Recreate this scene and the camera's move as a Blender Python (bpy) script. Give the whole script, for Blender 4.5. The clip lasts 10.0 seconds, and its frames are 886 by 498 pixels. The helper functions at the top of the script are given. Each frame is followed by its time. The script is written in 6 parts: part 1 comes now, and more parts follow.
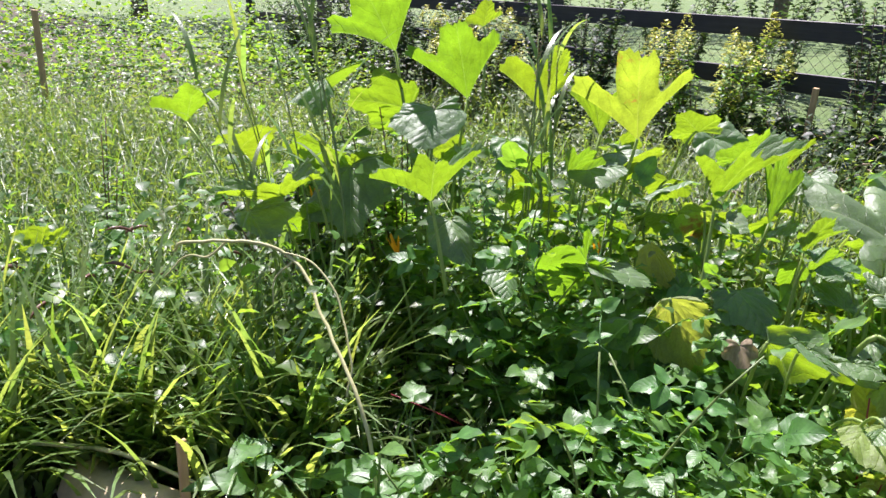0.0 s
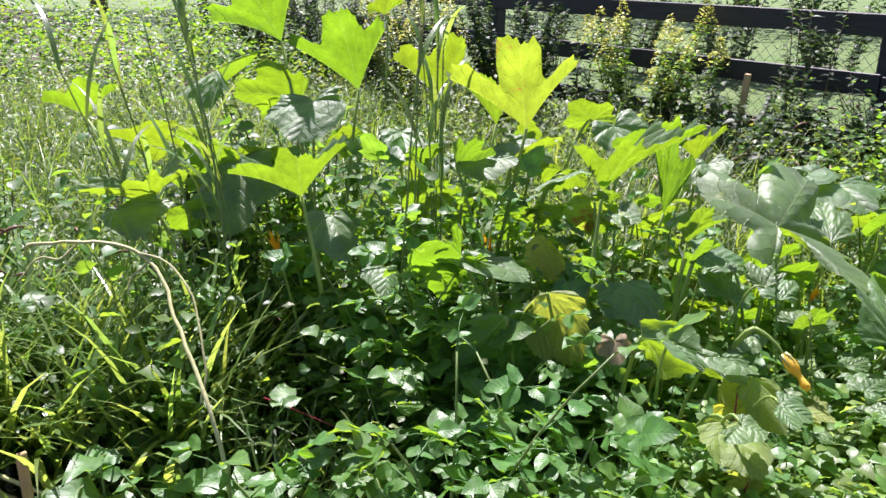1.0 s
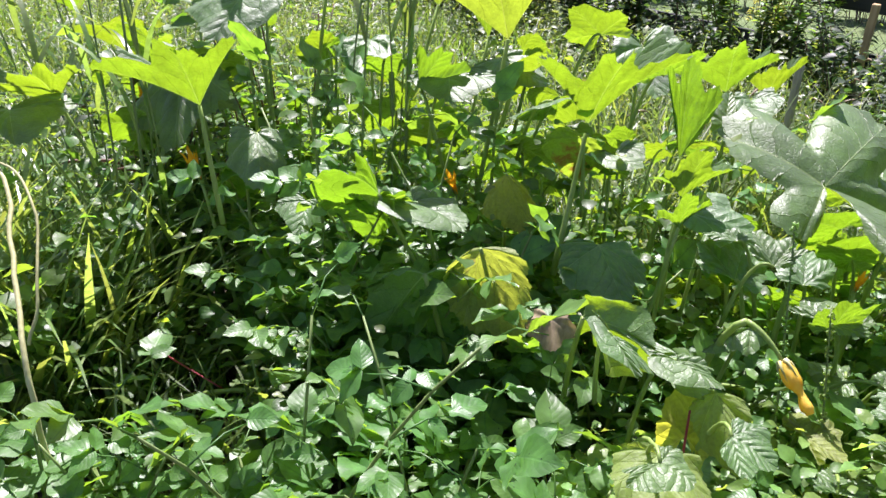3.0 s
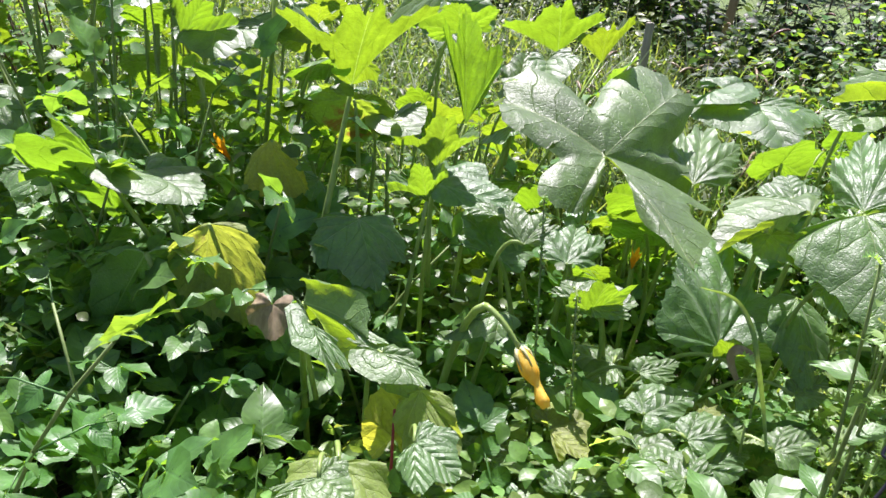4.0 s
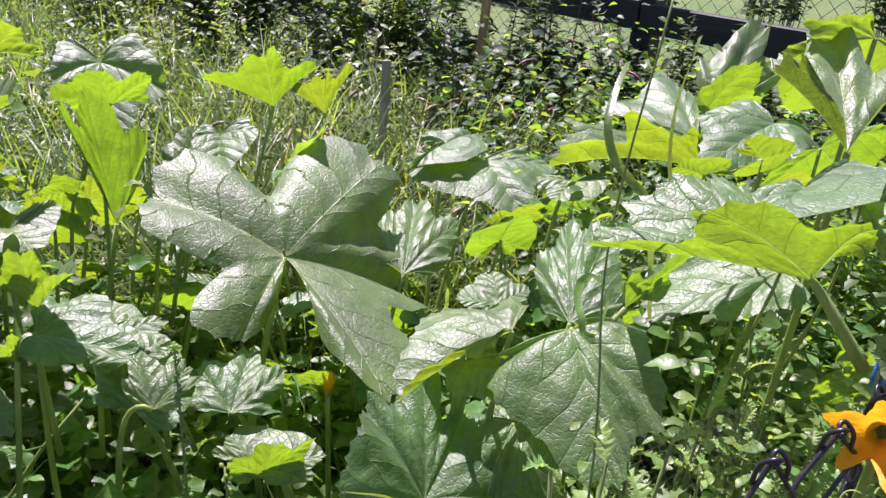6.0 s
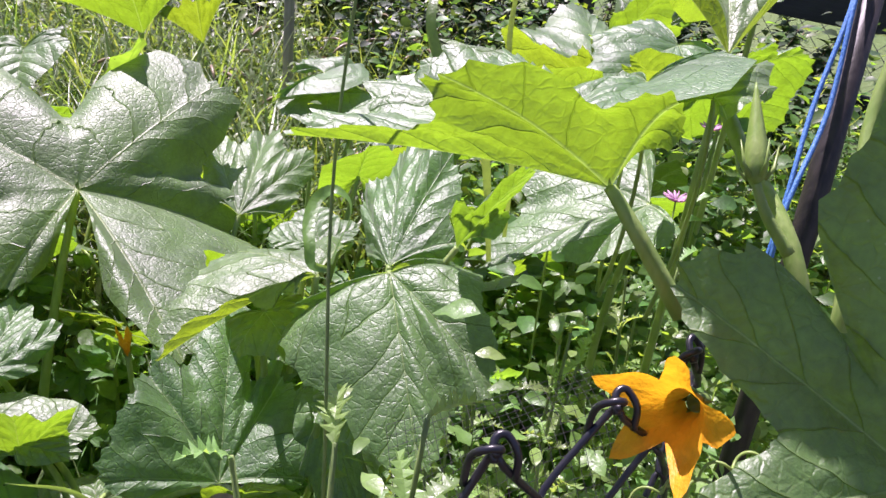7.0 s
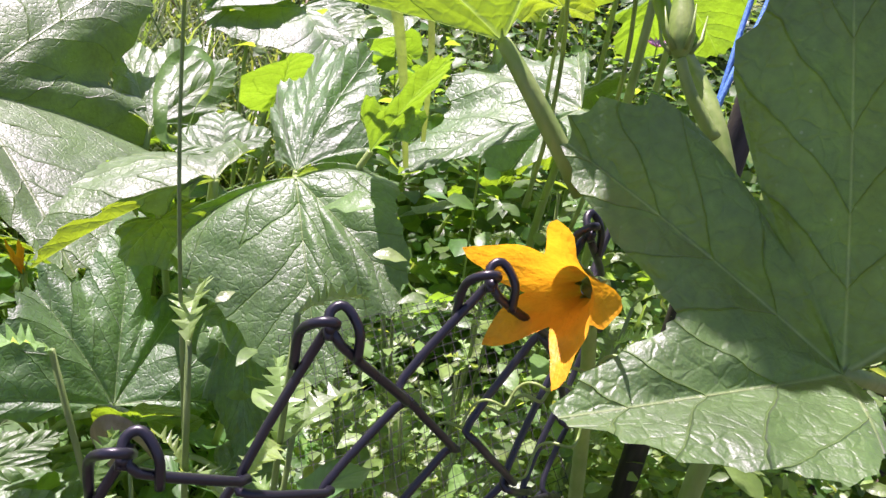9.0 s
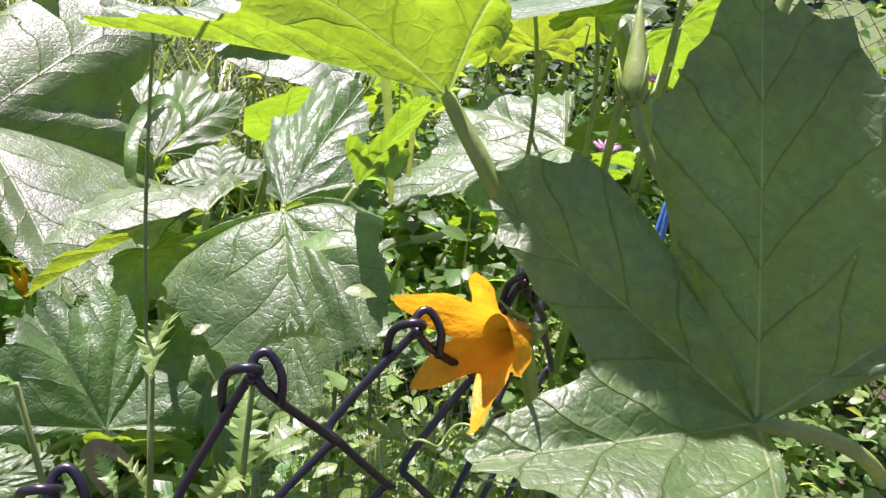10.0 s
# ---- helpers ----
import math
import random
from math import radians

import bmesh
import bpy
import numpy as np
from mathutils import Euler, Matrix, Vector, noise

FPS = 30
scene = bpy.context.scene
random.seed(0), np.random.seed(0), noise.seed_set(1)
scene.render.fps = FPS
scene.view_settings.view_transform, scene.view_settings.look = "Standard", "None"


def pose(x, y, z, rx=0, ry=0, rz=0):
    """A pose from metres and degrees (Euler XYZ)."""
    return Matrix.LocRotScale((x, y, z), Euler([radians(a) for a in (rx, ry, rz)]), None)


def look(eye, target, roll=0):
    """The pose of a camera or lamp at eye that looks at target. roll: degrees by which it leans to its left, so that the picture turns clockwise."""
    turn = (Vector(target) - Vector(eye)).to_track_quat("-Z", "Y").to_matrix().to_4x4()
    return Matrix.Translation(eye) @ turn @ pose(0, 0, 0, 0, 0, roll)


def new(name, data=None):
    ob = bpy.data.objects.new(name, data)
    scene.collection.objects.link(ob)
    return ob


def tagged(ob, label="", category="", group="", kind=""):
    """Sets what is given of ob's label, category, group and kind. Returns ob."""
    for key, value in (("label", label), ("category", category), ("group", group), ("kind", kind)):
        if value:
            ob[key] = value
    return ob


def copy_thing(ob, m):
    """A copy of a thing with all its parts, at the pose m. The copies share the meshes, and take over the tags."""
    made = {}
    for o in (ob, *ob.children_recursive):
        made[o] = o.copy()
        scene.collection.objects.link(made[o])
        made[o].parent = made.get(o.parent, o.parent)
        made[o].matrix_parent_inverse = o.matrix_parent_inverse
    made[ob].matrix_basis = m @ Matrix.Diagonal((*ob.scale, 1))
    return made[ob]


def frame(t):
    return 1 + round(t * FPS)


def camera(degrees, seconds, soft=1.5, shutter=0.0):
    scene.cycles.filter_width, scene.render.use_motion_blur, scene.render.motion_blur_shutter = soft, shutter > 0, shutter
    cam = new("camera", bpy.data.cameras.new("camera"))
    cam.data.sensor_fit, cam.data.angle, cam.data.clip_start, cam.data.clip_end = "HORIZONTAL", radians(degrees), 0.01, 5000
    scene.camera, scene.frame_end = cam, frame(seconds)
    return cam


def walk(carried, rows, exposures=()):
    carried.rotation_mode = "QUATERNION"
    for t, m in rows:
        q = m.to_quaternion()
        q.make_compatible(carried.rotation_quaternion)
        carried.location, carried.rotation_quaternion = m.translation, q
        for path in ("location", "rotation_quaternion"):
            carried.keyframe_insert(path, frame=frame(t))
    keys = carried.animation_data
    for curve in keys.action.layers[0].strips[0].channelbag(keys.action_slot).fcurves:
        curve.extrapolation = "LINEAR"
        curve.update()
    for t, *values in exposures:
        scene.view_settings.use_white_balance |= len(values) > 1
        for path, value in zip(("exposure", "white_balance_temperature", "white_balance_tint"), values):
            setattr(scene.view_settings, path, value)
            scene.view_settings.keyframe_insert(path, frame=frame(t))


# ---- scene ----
from mathutils import Quaternion

cam = camera(57.0, 10.0)
PATH = [
    (0, (-0.079, 0.128, 1.526), (-0.024, 2.022, 0.886), 1.2),
    (0.5, (0.003, 0.159, 1.525), (0.121, 2.043, 0.864), 0.8),
    (1, (0.222, 0.202, 1.516), (0.329, 2.087, 0.856), 0.7),
    (1.5, (0.433, 0.27, 1.465), (0.507, 2.14, 0.758), 2.4),
    (2, (0.544, 0.414, 1.429), (0.579, 2.279, 0.708), 3.0),
    (2.2, (0.586, 0.49, 1.421), (0.601, 2.353, 0.693), 3.1),
    (3.3, (0.818, 0.727, 1.35), (0.565, 2.531, 0.524), 1.5),
    (3.5, (0.91, 0.779, 1.346), (0.654, 2.579, 0.513), 1.5),
    (4, (1.089, 0.871, 1.33), (1.053, 2.667, 0.45), 3.9),
    (4.5, (1.178, 0.974, 1.338), (1.3, 2.769, 0.466), 4.9),
    (5, (1.239, 1.102, 1.37), (1.531, 2.897, 0.536), 5.1),
    (5.2, (1.263, 1.144, 1.38), (1.638, 2.93, 0.563), 5.0),
    (6.3, (1.43, 1.279, 1.357), (1.838, 3.055, 0.533), 4.3),
    (6.5, (1.484, 1.311, 1.33), (1.888, 3.084, 0.498), 4.3),
    (7, (1.608, 1.379, 1.255), (2.091, 3.102, 0.362), 5.8),
    (7.5, (1.651, 1.412, 1.202), (2.213, 3.075, 0.244), 7.4),
    (8, (1.673, 1.411, 1.189), (2.247, 3.057, 0.21), 7.7),
    (8.5, (1.673, 1.407, 1.189), (2.243, 3.052, 0.204), 8.0),
    (9, (1.675, 1.407, 1.189), (2.243, 3.046, 0.194), 8.1),
    (9.5, (1.68, 1.405, 1.19), (2.243, 3.045, 0.194), 8.1),
    (10, (1.711, 1.386, 1.215), (2.225, 3.067, 0.259), 7.8),
]
walk(cam, [(t, look(eye, target, roll)) for t, eye, target, roll in PATH], [(0, 1.30, 6180, 25), (3.5, 1.40, 6180, 26), (4.5, 1.34, 6150, 26), (5, 1.35, 6180, 34), (6.5, 1.12, 6200, 39), (7, 1.20, 6150, 39), (8, 1.42, 6250, 43), (9.5, 1.42, 6250, 43), (10, 1.37, 6250, 43)])

# ---------------------------------------------------------------- light
SUN_ELEVATION, SUN_AZIMUTH = 62.0, -14.0     # degrees; azimuth from +y towards +x
world = bpy.data.worlds.new("sky")
scene.world = world
world.use_nodes = True
wn = world.node_tree
sky = wn.nodes.new("ShaderNodeTexSky")
sky.sky_type = "NISHITA"
sky.sun_disc = False
sky.sun_elevation = radians(SUN_ELEVATION)
sky.sun_rotation = radians(SUN_AZIMUTH)
wn.links.new(sky.outputs[0], wn.nodes["Background"].inputs[0])
wn.nodes["Background"].inputs[1].default_value = 0.058

sun_data = bpy.data.lights.new("sun", "SUN")
sun_data.energy = 5.0
sun_data.angle = radians(0.53)
sun_data.color = (1.0, 0.945, 0.90)
sun = new("sun", sun_data)
sa, se = radians(SUN_AZIMUTH), radians(SUN_ELEVATION)
SUN_WAY = Vector((math.sin(sa) * math.cos(se), math.cos(sa) * math.cos(se), math.sin(se)))
sun.matrix_world = look(SUN_WAY * 30, (0, 0, 0))


# ---------------------------------------------------------------- materials
class Nodes:
    """A small builder for node materials."""

    def __init__(self, name):
        self.mat = bpy.data.materials.new(name)
        self.mat.use_nodes = True
        self.tree = self.mat.node_tree
        self.tree.nodes.clear()
        self.out = self.tree.nodes.new("ShaderNodeOutputMaterial")

    def put(self, socket, value):
        if hasattr(value, "is_output"):
            self.tree.links.new(value, socket)
        elif isinstance(value, tuple) and len(value) == 3 and socket.type == "RGBA":
            socket.default_value = (*value, 1.0)
        else:
            socket.default_value = value

    def math(self, op, a, b=0.0, clamp=False):
        n = self.tree.nodes.new("ShaderNodeMath")
        n.operation, n.use_clamp = op, clamp
        self.put(n.inputs[0], a)
        self.put(n.inputs[1], b)
        return n.outputs[0]

    def ramp(self, v, lo, hi, a=0.0, b=1.0):
        n = self.tree.nodes.new("ShaderNodeMapRange")
        for i, x in enumerate((v, lo, hi, a, b)):
            self.put(n.inputs[i], x)
        return n.outputs[0]

    def mix(self, f, a, b, kind="MIX"):
        n = self.tree.nodes.new("ShaderNodeMix")
        n.data_type, n.blend_type = "RGBA", kind
        self.put(n.inputs[0], f)
        self.put(n.inputs[6], a)
        self.put(n.inputs[7], b)
        return n.outputs[2]

    def coords(self, which="Object"):
        return self.tree.nodes.new("ShaderNodeTexCoord").outputs[which]

    def noise(self, vec, scale, detail=3.0, rough=0.55):
        n = self.tree.nodes.new("ShaderNodeTexNoise")
        self.put(n.inputs["Vector"], vec)
        n.inputs["Scale"].default_value = scale
        n.inputs["Detail"].default_value = detail
        n.inputs["Roughness"].default_value = rough
        return n.outputs[0]

    def cells(self, vec, scale, feature="F1"):
        n = self.tree.nodes.new("ShaderNodeTexVoronoi")
        n.feature = feature
        self.put(n.inputs["Vector"], vec)
        n.inputs["Scale"].default_value = scale
        return n.outputs["Distance"]

    def stretch(self, vec, s):
        n = self.tree.nodes.new("ShaderNodeMapping")
        self.put(n.inputs["Vector"], vec)
        n.inputs["Scale"].default_value = s
        return n.outputs[0]

    def warp(self, vec, scale, amount):
        """Coordinates shaken by noise, so that lines drawn on them wander."""
        t = self.tree.nodes.new("ShaderNodeTexNoise")
        self.put(t.inputs["Vector"], vec)
        t.inputs["Scale"].default_value = scale
        a = self.tree.nodes.new("ShaderNodeVectorMath")
        a.operation = "MULTIPLY_ADD"
        self.put(a.inputs[0], t.outputs["Color"])
        a.inputs[1].default_value = (amount, amount, amount)
        self.put(a.inputs[2], vec)
        return a.outputs[0]

    def chance(self):
        return self.tree.nodes.new("ShaderNodeObjectInfo").outputs["Random"]

    def island(self):
        return self.tree.nodes.new("ShaderNodeNewGeometry").outputs["Random Per Island"]

    def bump(self, height, strength, distance):
        n = self.tree.nodes.new("ShaderNodeBump")
        n.inputs["Strength"].default_value = strength
        n.inputs["Distance"].default_value = distance
        self.put(n.inputs["Height"], height)
        return n.outputs[0]

    def hsv(self, colour, h=0.5, s=1.0, v=1.0):
        n = self.tree.nodes.new("ShaderNodeHueSaturation")
        self.put(n.inputs["Hue"], h)
        self.put(n.inputs["Saturation"], s)
        self.put(n.inputs["Value"], v)
        self.put(n.inputs["Color"], colour)
        return n.outputs[0]

    def surface(self, colour, rough=0.5, metal=0.0, normal=None, glow=None, through_share=0.0, gloss=0.5, coat=0.0, coat_rough=0.4, fuzz=0.0):
        p = self.tree.nodes.new("ShaderNodeBsdfPrincipled")
        self.put(p.inputs["Base Color"], colour)
        self.put(p.inputs["Roughness"], rough)
        self.put(p.inputs["Metallic"], metal)
        self.put(p.inputs["Specular IOR Level"], gloss)
        self.put(p.inputs["Coat Weight"], coat)
        self.put(p.inputs["Coat Roughness"], coat_rough)
        self.put(p.inputs["Coat IOR"], 1.6)
        self.put(p.inputs["Sheen Weight"], fuzz)
        self.put(p.inputs["Sheen Roughness"], 0.45)
        if normal is not None:
            self.put(p.inputs["Normal"], normal)
            self.put(p.inputs["Coat Normal"], normal)
        last = p.outputs[0]
        if glow is not None:
            t = self.tree.nodes.new("ShaderNodeBsdfTranslucent")
            self.put(t.inputs["Color"], glow)
            if normal is not None:
                self.put(t.inputs["Normal"], normal)
            m = self.tree.nodes.new("ShaderNodeMixShader")
            self.put(m.inputs[0], through_share)
            self.tree.links.new(last, m.inputs[1])
            self.tree.links.new(t.outputs[0], m.inputs[2])
            last = m.outputs[0]
        self.tree.links.new(last, self.out.inputs["Surface"])
        return self.mat


def big_leaf_material(name, base, glow, vein, blotch=None, blotch_amount=0.0, rough=0.52, share=0.43, gloss=0.65, coat=1.1):
    """A squash leaf: radial main veins, slanting side veins and a fine net, read from the blade's own vein coordinates."""
    n = Nodes(name)
    uv = n.tree.nodes.new("ShaderNodeSeparateXYZ")
    n.put(uv.inputs[0], n.coords("UV"))
    u, v = uv.outputs[0], uv.outputs[1]
    dev = n.math("MULTIPLY", n.math("SUBTRACT", u, n.math("ROUND", u)), 1.15)
    across = n.math("ABSOLUTE", n.math("MULTIPLY", v, n.math("SINE", dev)))
    along = n.math("MULTIPLY", v, n.math("COSINE", dev))
    obj = n.coords()
    wob = n.math("ADD", n.math("MULTIPLY", n.math("SUBTRACT", n.noise(obj, 9.0, 1.0), 0.5), 0.16), n.math("MULTIPLY", n.math("SUBTRACT", n.noise(obj, 45.0, 2.0), 0.5), 0.05))
    main = n.ramp(n.math("ADD", across, n.math("MULTIPLY", v, 0.004)), 0.002, 0.0125, 1.0, 0.0)
    s = n.math("MULTIPLY", n.math("SUBTRACT", n.math("ADD", along, wob), n.math("MULTIPLY", across, 0.80)), 5.5)
    side_d = n.math("ABSOLUTE", n.math("SUBTRACT", s, n.math("ROUND", s)))
    side = n.ramp(side_d, 0.006, 0.030, 1.0, 0.0)
    # a fine irregular net between the side veins
    small = n.cells(n.warp(obj, 60.0, 0.012), 95.0, "DISTANCE_TO_EDGE")
    net = n.math("MULTIPLY", n.ramp(small, 0.02, 0.11, 1.0, 0.0), n.ramp(n.noise(obj, 20.0, 2.0), 0.30, 0.62, 0.25, 1.0))
    lines = n.math("MAXIMUM", main, n.math("MAXIMUM", n.math("MULTIPLY", side, 0.75), n.math("MULTIPLY", net, 0.22)))
    big = n.noise(obj, 9.0, 4.0)
    fine = n.noise(obj, 160.0, 2.0)
    tone = n.math("ADD", n.ramp(big, 0.3, 0.7, 0.68, 1.22), n.math("MULTIPLY", n.math("SUBTRACT", fine, 0.5), 0.55))
    rnd = n.chance()
    hue = n.ramp(rnd, 0.0, 1.0, 0.485, 0.512)
    colour = n.hsv(n.mix(n.math("MAXIMUM", n.math("MULTIPLY", main, 0.92), n.math("MULTIPLY", lines, 0.28)), base, vein), hue, 1.0, tone)
    through_col = n.mix(n.math("MULTIPLY", lines, 0.24), glow, tuple(c * 0.55 for c in glow))
    through_col = n.hsv(n.mix(n.math("MULTIPLY", main, 0.8), through_col, tuple(g * 0.8 + w * 0.8 for g, w in zip(glow, vein))), hue, 1.0, tone)
    if blotch:
        spots = n.ramp(n.noise(obj, 14.0, 5.0, 0.65), 0.62 - blotch_amount, 0.70 - blotch_amount)
        colour = n.mix(spots, colour, blotch)
        through_col = n.mix(spots, through_col, tuple(c * 1.2 for c in blotch))
    # tiny pale specks and chewed marks
    speck = n.ramp(n.cells(obj, 130.0), 0.06, 0.13, 0.75, 0.0)
    colour = n.mix(n.math("MULTIPLY", speck, n.ramp(big, 0.45, 0.6)), colour, (0.55, 0.58, 0.42))
    # sunken veins with the blade swelling softly between them, and a hairy grain
    quilt = n.math("ADD", n.math("MULTIPLY", n.math("POWER", n.math("MULTIPLY", side_d, 2.0), 0.6), 1.3), n.math("MULTIPLY", n.ramp(small, 0.0, 0.35), 0.10))
    sunk = n.math("ADD", n.math("MULTIPLY", main, -0.25), n.math("ADD", n.math("MULTIPLY", side, -0.60), n.math("MULTIPLY", net, -0.13)))
    height = n.math("ADD", n.math("ADD", n.math("MULTIPLY", quilt, 0.55), n.math("MULTIPLY", n.noise(obj, 26.0, 2.0), 0.9)),
                    n.math("ADD", sunk, n.math("MULTIPLY", n.noise(obj, 330.0, 2.0), 0.26)))
    normal = n.bump(height, 0.62, 0.0042)
    r = n.math("ADD", n.math("MULTIPLY", fine, 0.18), rough - 0.09)
    groove = n.math("MAXIMUM", n.math("MULTIPLY", main, 0.12), n.math("MAXIMUM", n.math("MULTIPLY", side, 0.7), n.math("MULTIPLY", net, 0.25)))
    hair = n.math("MULTIPLY", n.ramp(groove, 0.0, 1.0, 1.0, 0.22), n.ramp(n.noise(obj, 22.0, 3.0), 0.3, 0.7, 0.75, 1.15))
    return n.surface(colour, r, 0.0, normal, through_col, share, n.math("MULTIPLY", hair, gloss), n.math("MULTIPLY", hair, coat), 0.51, n.math("MULTIPLY", hair, 0.20))


squash_leaf_green = big_leaf_material("squash_leaf", (0.080, 0.186, 0.038), (0.29, 0.50, 0.010), (0.27, 0.38, 0.13))
yellow_leaf = big_leaf_material("yellowing_leaf", (0.14, 0.21, 0.030), (0.46, 0.62, 0.03), (0.28, 0.30, 0.09), (0.30, 0.17, 0.03), 0.035, coat=0.2)
faded_leaf = big_leaf_material("faded_leaf", (0.19, 0.26, 0.050), (0.56, 0.68, 0.060), (0.32, 0.38, 0.12), (0.33, 0.24, 0.10), -0.03, 0.6, coat=0.12)


# a yellow leaf without blotches, its colours raised to stand in for sunlight
yellow_sunlit = big_leaf_material("sunlit_yellow_leaf", (0.36, 0.38, 0.050), (0.78, 0.76, 0.060), (0.42, 0.42, 0.12), share=0.5, coat=0.2)


def small_leaf_material(name, base, glow, rough=0.45, share=0.4, per="island", spread=0.03, gloss=0.5, grain=60.0, coat=0.32):
    n = Nodes(name)
    rnd = n.island() if per == "island" else n.chance()
    obj = n.coords()
    hue = n.ramp(rnd, 0.0, 1.0, 0.5 - spread, 0.5 + spread * 0.5)
    val = n.math("MULTIPLY", n.ramp(n.math("FRACT", n.math("MULTIPLY", rnd, 17.3)), 0.0, 1.0, 0.65, 1.3), n.ramp(n.noise(obj, grain), 0.3, 0.7, 0.8, 1.2))
    normal = n.bump(n.noise(obj, grain * 3.0), 0.4, 0.002)
    return n.surface(n.hsv(base, hue, 1.0, val), rough, 0.0, normal, n.hsv(glow, hue, 1.0, val), share, gloss, coat, 0.26)


def veined_leaf_material(name, base, glow, share=0.36):
    """An oval leaflet: midrib and curving side veins from its own coordinates, insect marks."""
    n = Nodes(name)
    uv = n.tree.nodes.new("ShaderNodeSeparateXYZ")
    n.put(uv.inputs[0], n.coords("UV"))
    c, t = n.math("ABSOLUTE", uv.outputs[0]), uv.outputs[1]
    s = n.math("MULTIPLY", n.math("SUBTRACT", t, n.math("MULTIPLY", c, 0.30)), 7.0)
    d = n.math("ABSOLUTE", n.math("SUBTRACT", s, n.math("ROUND", s)))
    rib = n.ramp(c, 0.02, 0.09, 1.0, 0.0)
    side = n.ramp(d, 0.02, 0.09, 0.30, 0.0)
    lines = n.math("MAXIMUM", rib, side)
    obj = n.coords()
    rnd = n.chance()
    hue = n.ramp(rnd, 0.0, 1.0, 0.485, 0.51)
    tone = n.ramp(n.noise(obj, 25.0), 0.3, 0.7, 0.7, 1.3)
    col = n.hsv(n.mix(n.math("MULTIPLY", lines, 0.25), base, tuple(x * 1.8 for x in base)), hue, 1.0, tone)
    hole = n.ramp(n.cells(obj, 70.0), 0.07, 0.12, 1.0, 0.0)
    hole = n.math("MULTIPLY", hole, n.ramp(n.noise(obj, 18.0), 0.44, 0.50))
    col = n.mix(hole, col, (0.012, 0.014, 0.008))
    through_col = n.mix(hole, n.hsv(n.mix(lines, glow, tuple(x * 0.6 for x in glow)), hue, 1.0, tone), (0.01, 0.01, 0.005))
    relief = n.math("ADD", n.math("POWER", n.math("MULTIPLY", d, 2.0), 0.6), n.math("ADD", n.math("MULTIPLY", rib, -0.8), n.math("MULTIPLY", n.noise(obj, 120.0, 2.0), 0.5)))
    return n.surface(col, 0.5, 0.0, n.bump(relief, 0.26, 0.0012), through_col, share, 0.5, 0.32, 0.36, 0.0)


potato_leaf_green = veined_leaf_material("potato_leaf", (0.080, 0.198, 0.046), (0.32, 0.60, 0.028), 0.42)
weed_green = small_leaf_material("weed_leaf", (0.060, 0.145, 0.032), (0.30, 0.56, 0.03), 0.5, 0.46, gloss=0.4, coat=0.14)
weed_pale = small_leaf_material("pale_weed_leaf", (0.105, 0.165, 0.048), (0.36, 0.52, 0.06), 0.5, 0.40, coat=0.15)
weed_bright = small_leaf_material("bright_weed_leaf", (0.13, 0.25, 0.060), (0.44, 0.66, 0.07), 0.5, 0.45, coat=0.2)
# weed green darkened: the deep shade along the fence is put into its colours
weed_shaded = small_leaf_material("shaded_weed_leaf", (0.030, 0.064, 0.027), (0.10, 0.20, 0.03), 0.5, 0.36, gloss=0.3, coat=0.05)
grass_green = small_leaf_material("grass_blade", (0.082, 0.155, 0.036), (0.25, 0.42, 0.035), 0.46, 0.42, coat=0.13)
grass_object = small_leaf_material("tall_grass_blade", (0.09, 0.17, 0.045), (0.36, 0.55, 0.07), 0.4, 0.4, "object")
grass_lush = small_leaf_material("lush_grass_blade", (0.14, 0.24, 0.060), (0.42, 0.60, 0.08), 0.40, 0.42, coat=0.7)
tree_green = small_leaf_material("tree_leaf", (0.035, 0.080, 0.025), (0.14, 0.28, 0.03), 0.5, 0.35)
straw = small_leaf_material("straw", (0.36, 0.28, 0.15), (0.40, 0.30, 0.12), 0.6, 0.25)
seedhead_red = small_leaf_material("reddish_seed_head", (0.26, 0.13, 0.09), (0.38, 0.2, 0.12), 0.6, 0.3)
golden = small_leaf_material("goldenrod_flower", (0.40, 0.44, 0.05), (0.54, 0.58, 0.06), 0.6, 0.35)
pink_flower = small_leaf_material("pink_flower", (0.62, 0.35, 0.5), (0.7, 0.4, 0.55), 0.6, 0.3)
white_flower = small_leaf_material("white_flower", (0.75, 0.75, 0.7), (0.7, 0.7, 0.6), 0.6, 0.3)
lobed_green = small_leaf_material("thistle_leaf", (0.16, 0.28, 0.085), (0.48, 0.70, 0.10), 0.5, 0.42, "object")


def stalk_material(name, a, b, rough=0.45, glow=None, share=0.0, scale=40.0, ribs=True):
    n = Nodes(name)
    obj = n.coords()
    g = n.noise(n.stretch(obj, (3.0, 3.0, 0.6)), scale, 4.0)
    col = n.mix(n.ramp(g, 0.35, 0.65), a, b)
    return n.surface(col, rough, 0.0, n.bump(g, 0.5, 0.002), glow, share)


petiole_green = stalk_material("petiole", (0.20, 0.32, 0.07), (0.30, 0.40, 0.12), 0.42, (0.5, 0.62, 0.08), 0.22)
stem_green = stalk_material("stem", (0.14, 0.22, 0.06), (0.22, 0.30, 0.10), 0.5, (0.4, 0.5, 0.1), 0.2)
stem_dry = stalk_material("dry_stem", (0.38, 0.37, 0.15), (0.50, 0.50, 0.24), 0.6)
stem_red = stalk_material("red_stem", (0.30, 0.03, 0.05), (0.40, 0.06, 0.08), 0.4, (0.6, 0.05, 0.08), 0.2)
stem_brown = stalk_material("brown_stem", (0.12, 0.075, 0.04), (0.19, 0.12, 0.07), 0.7)
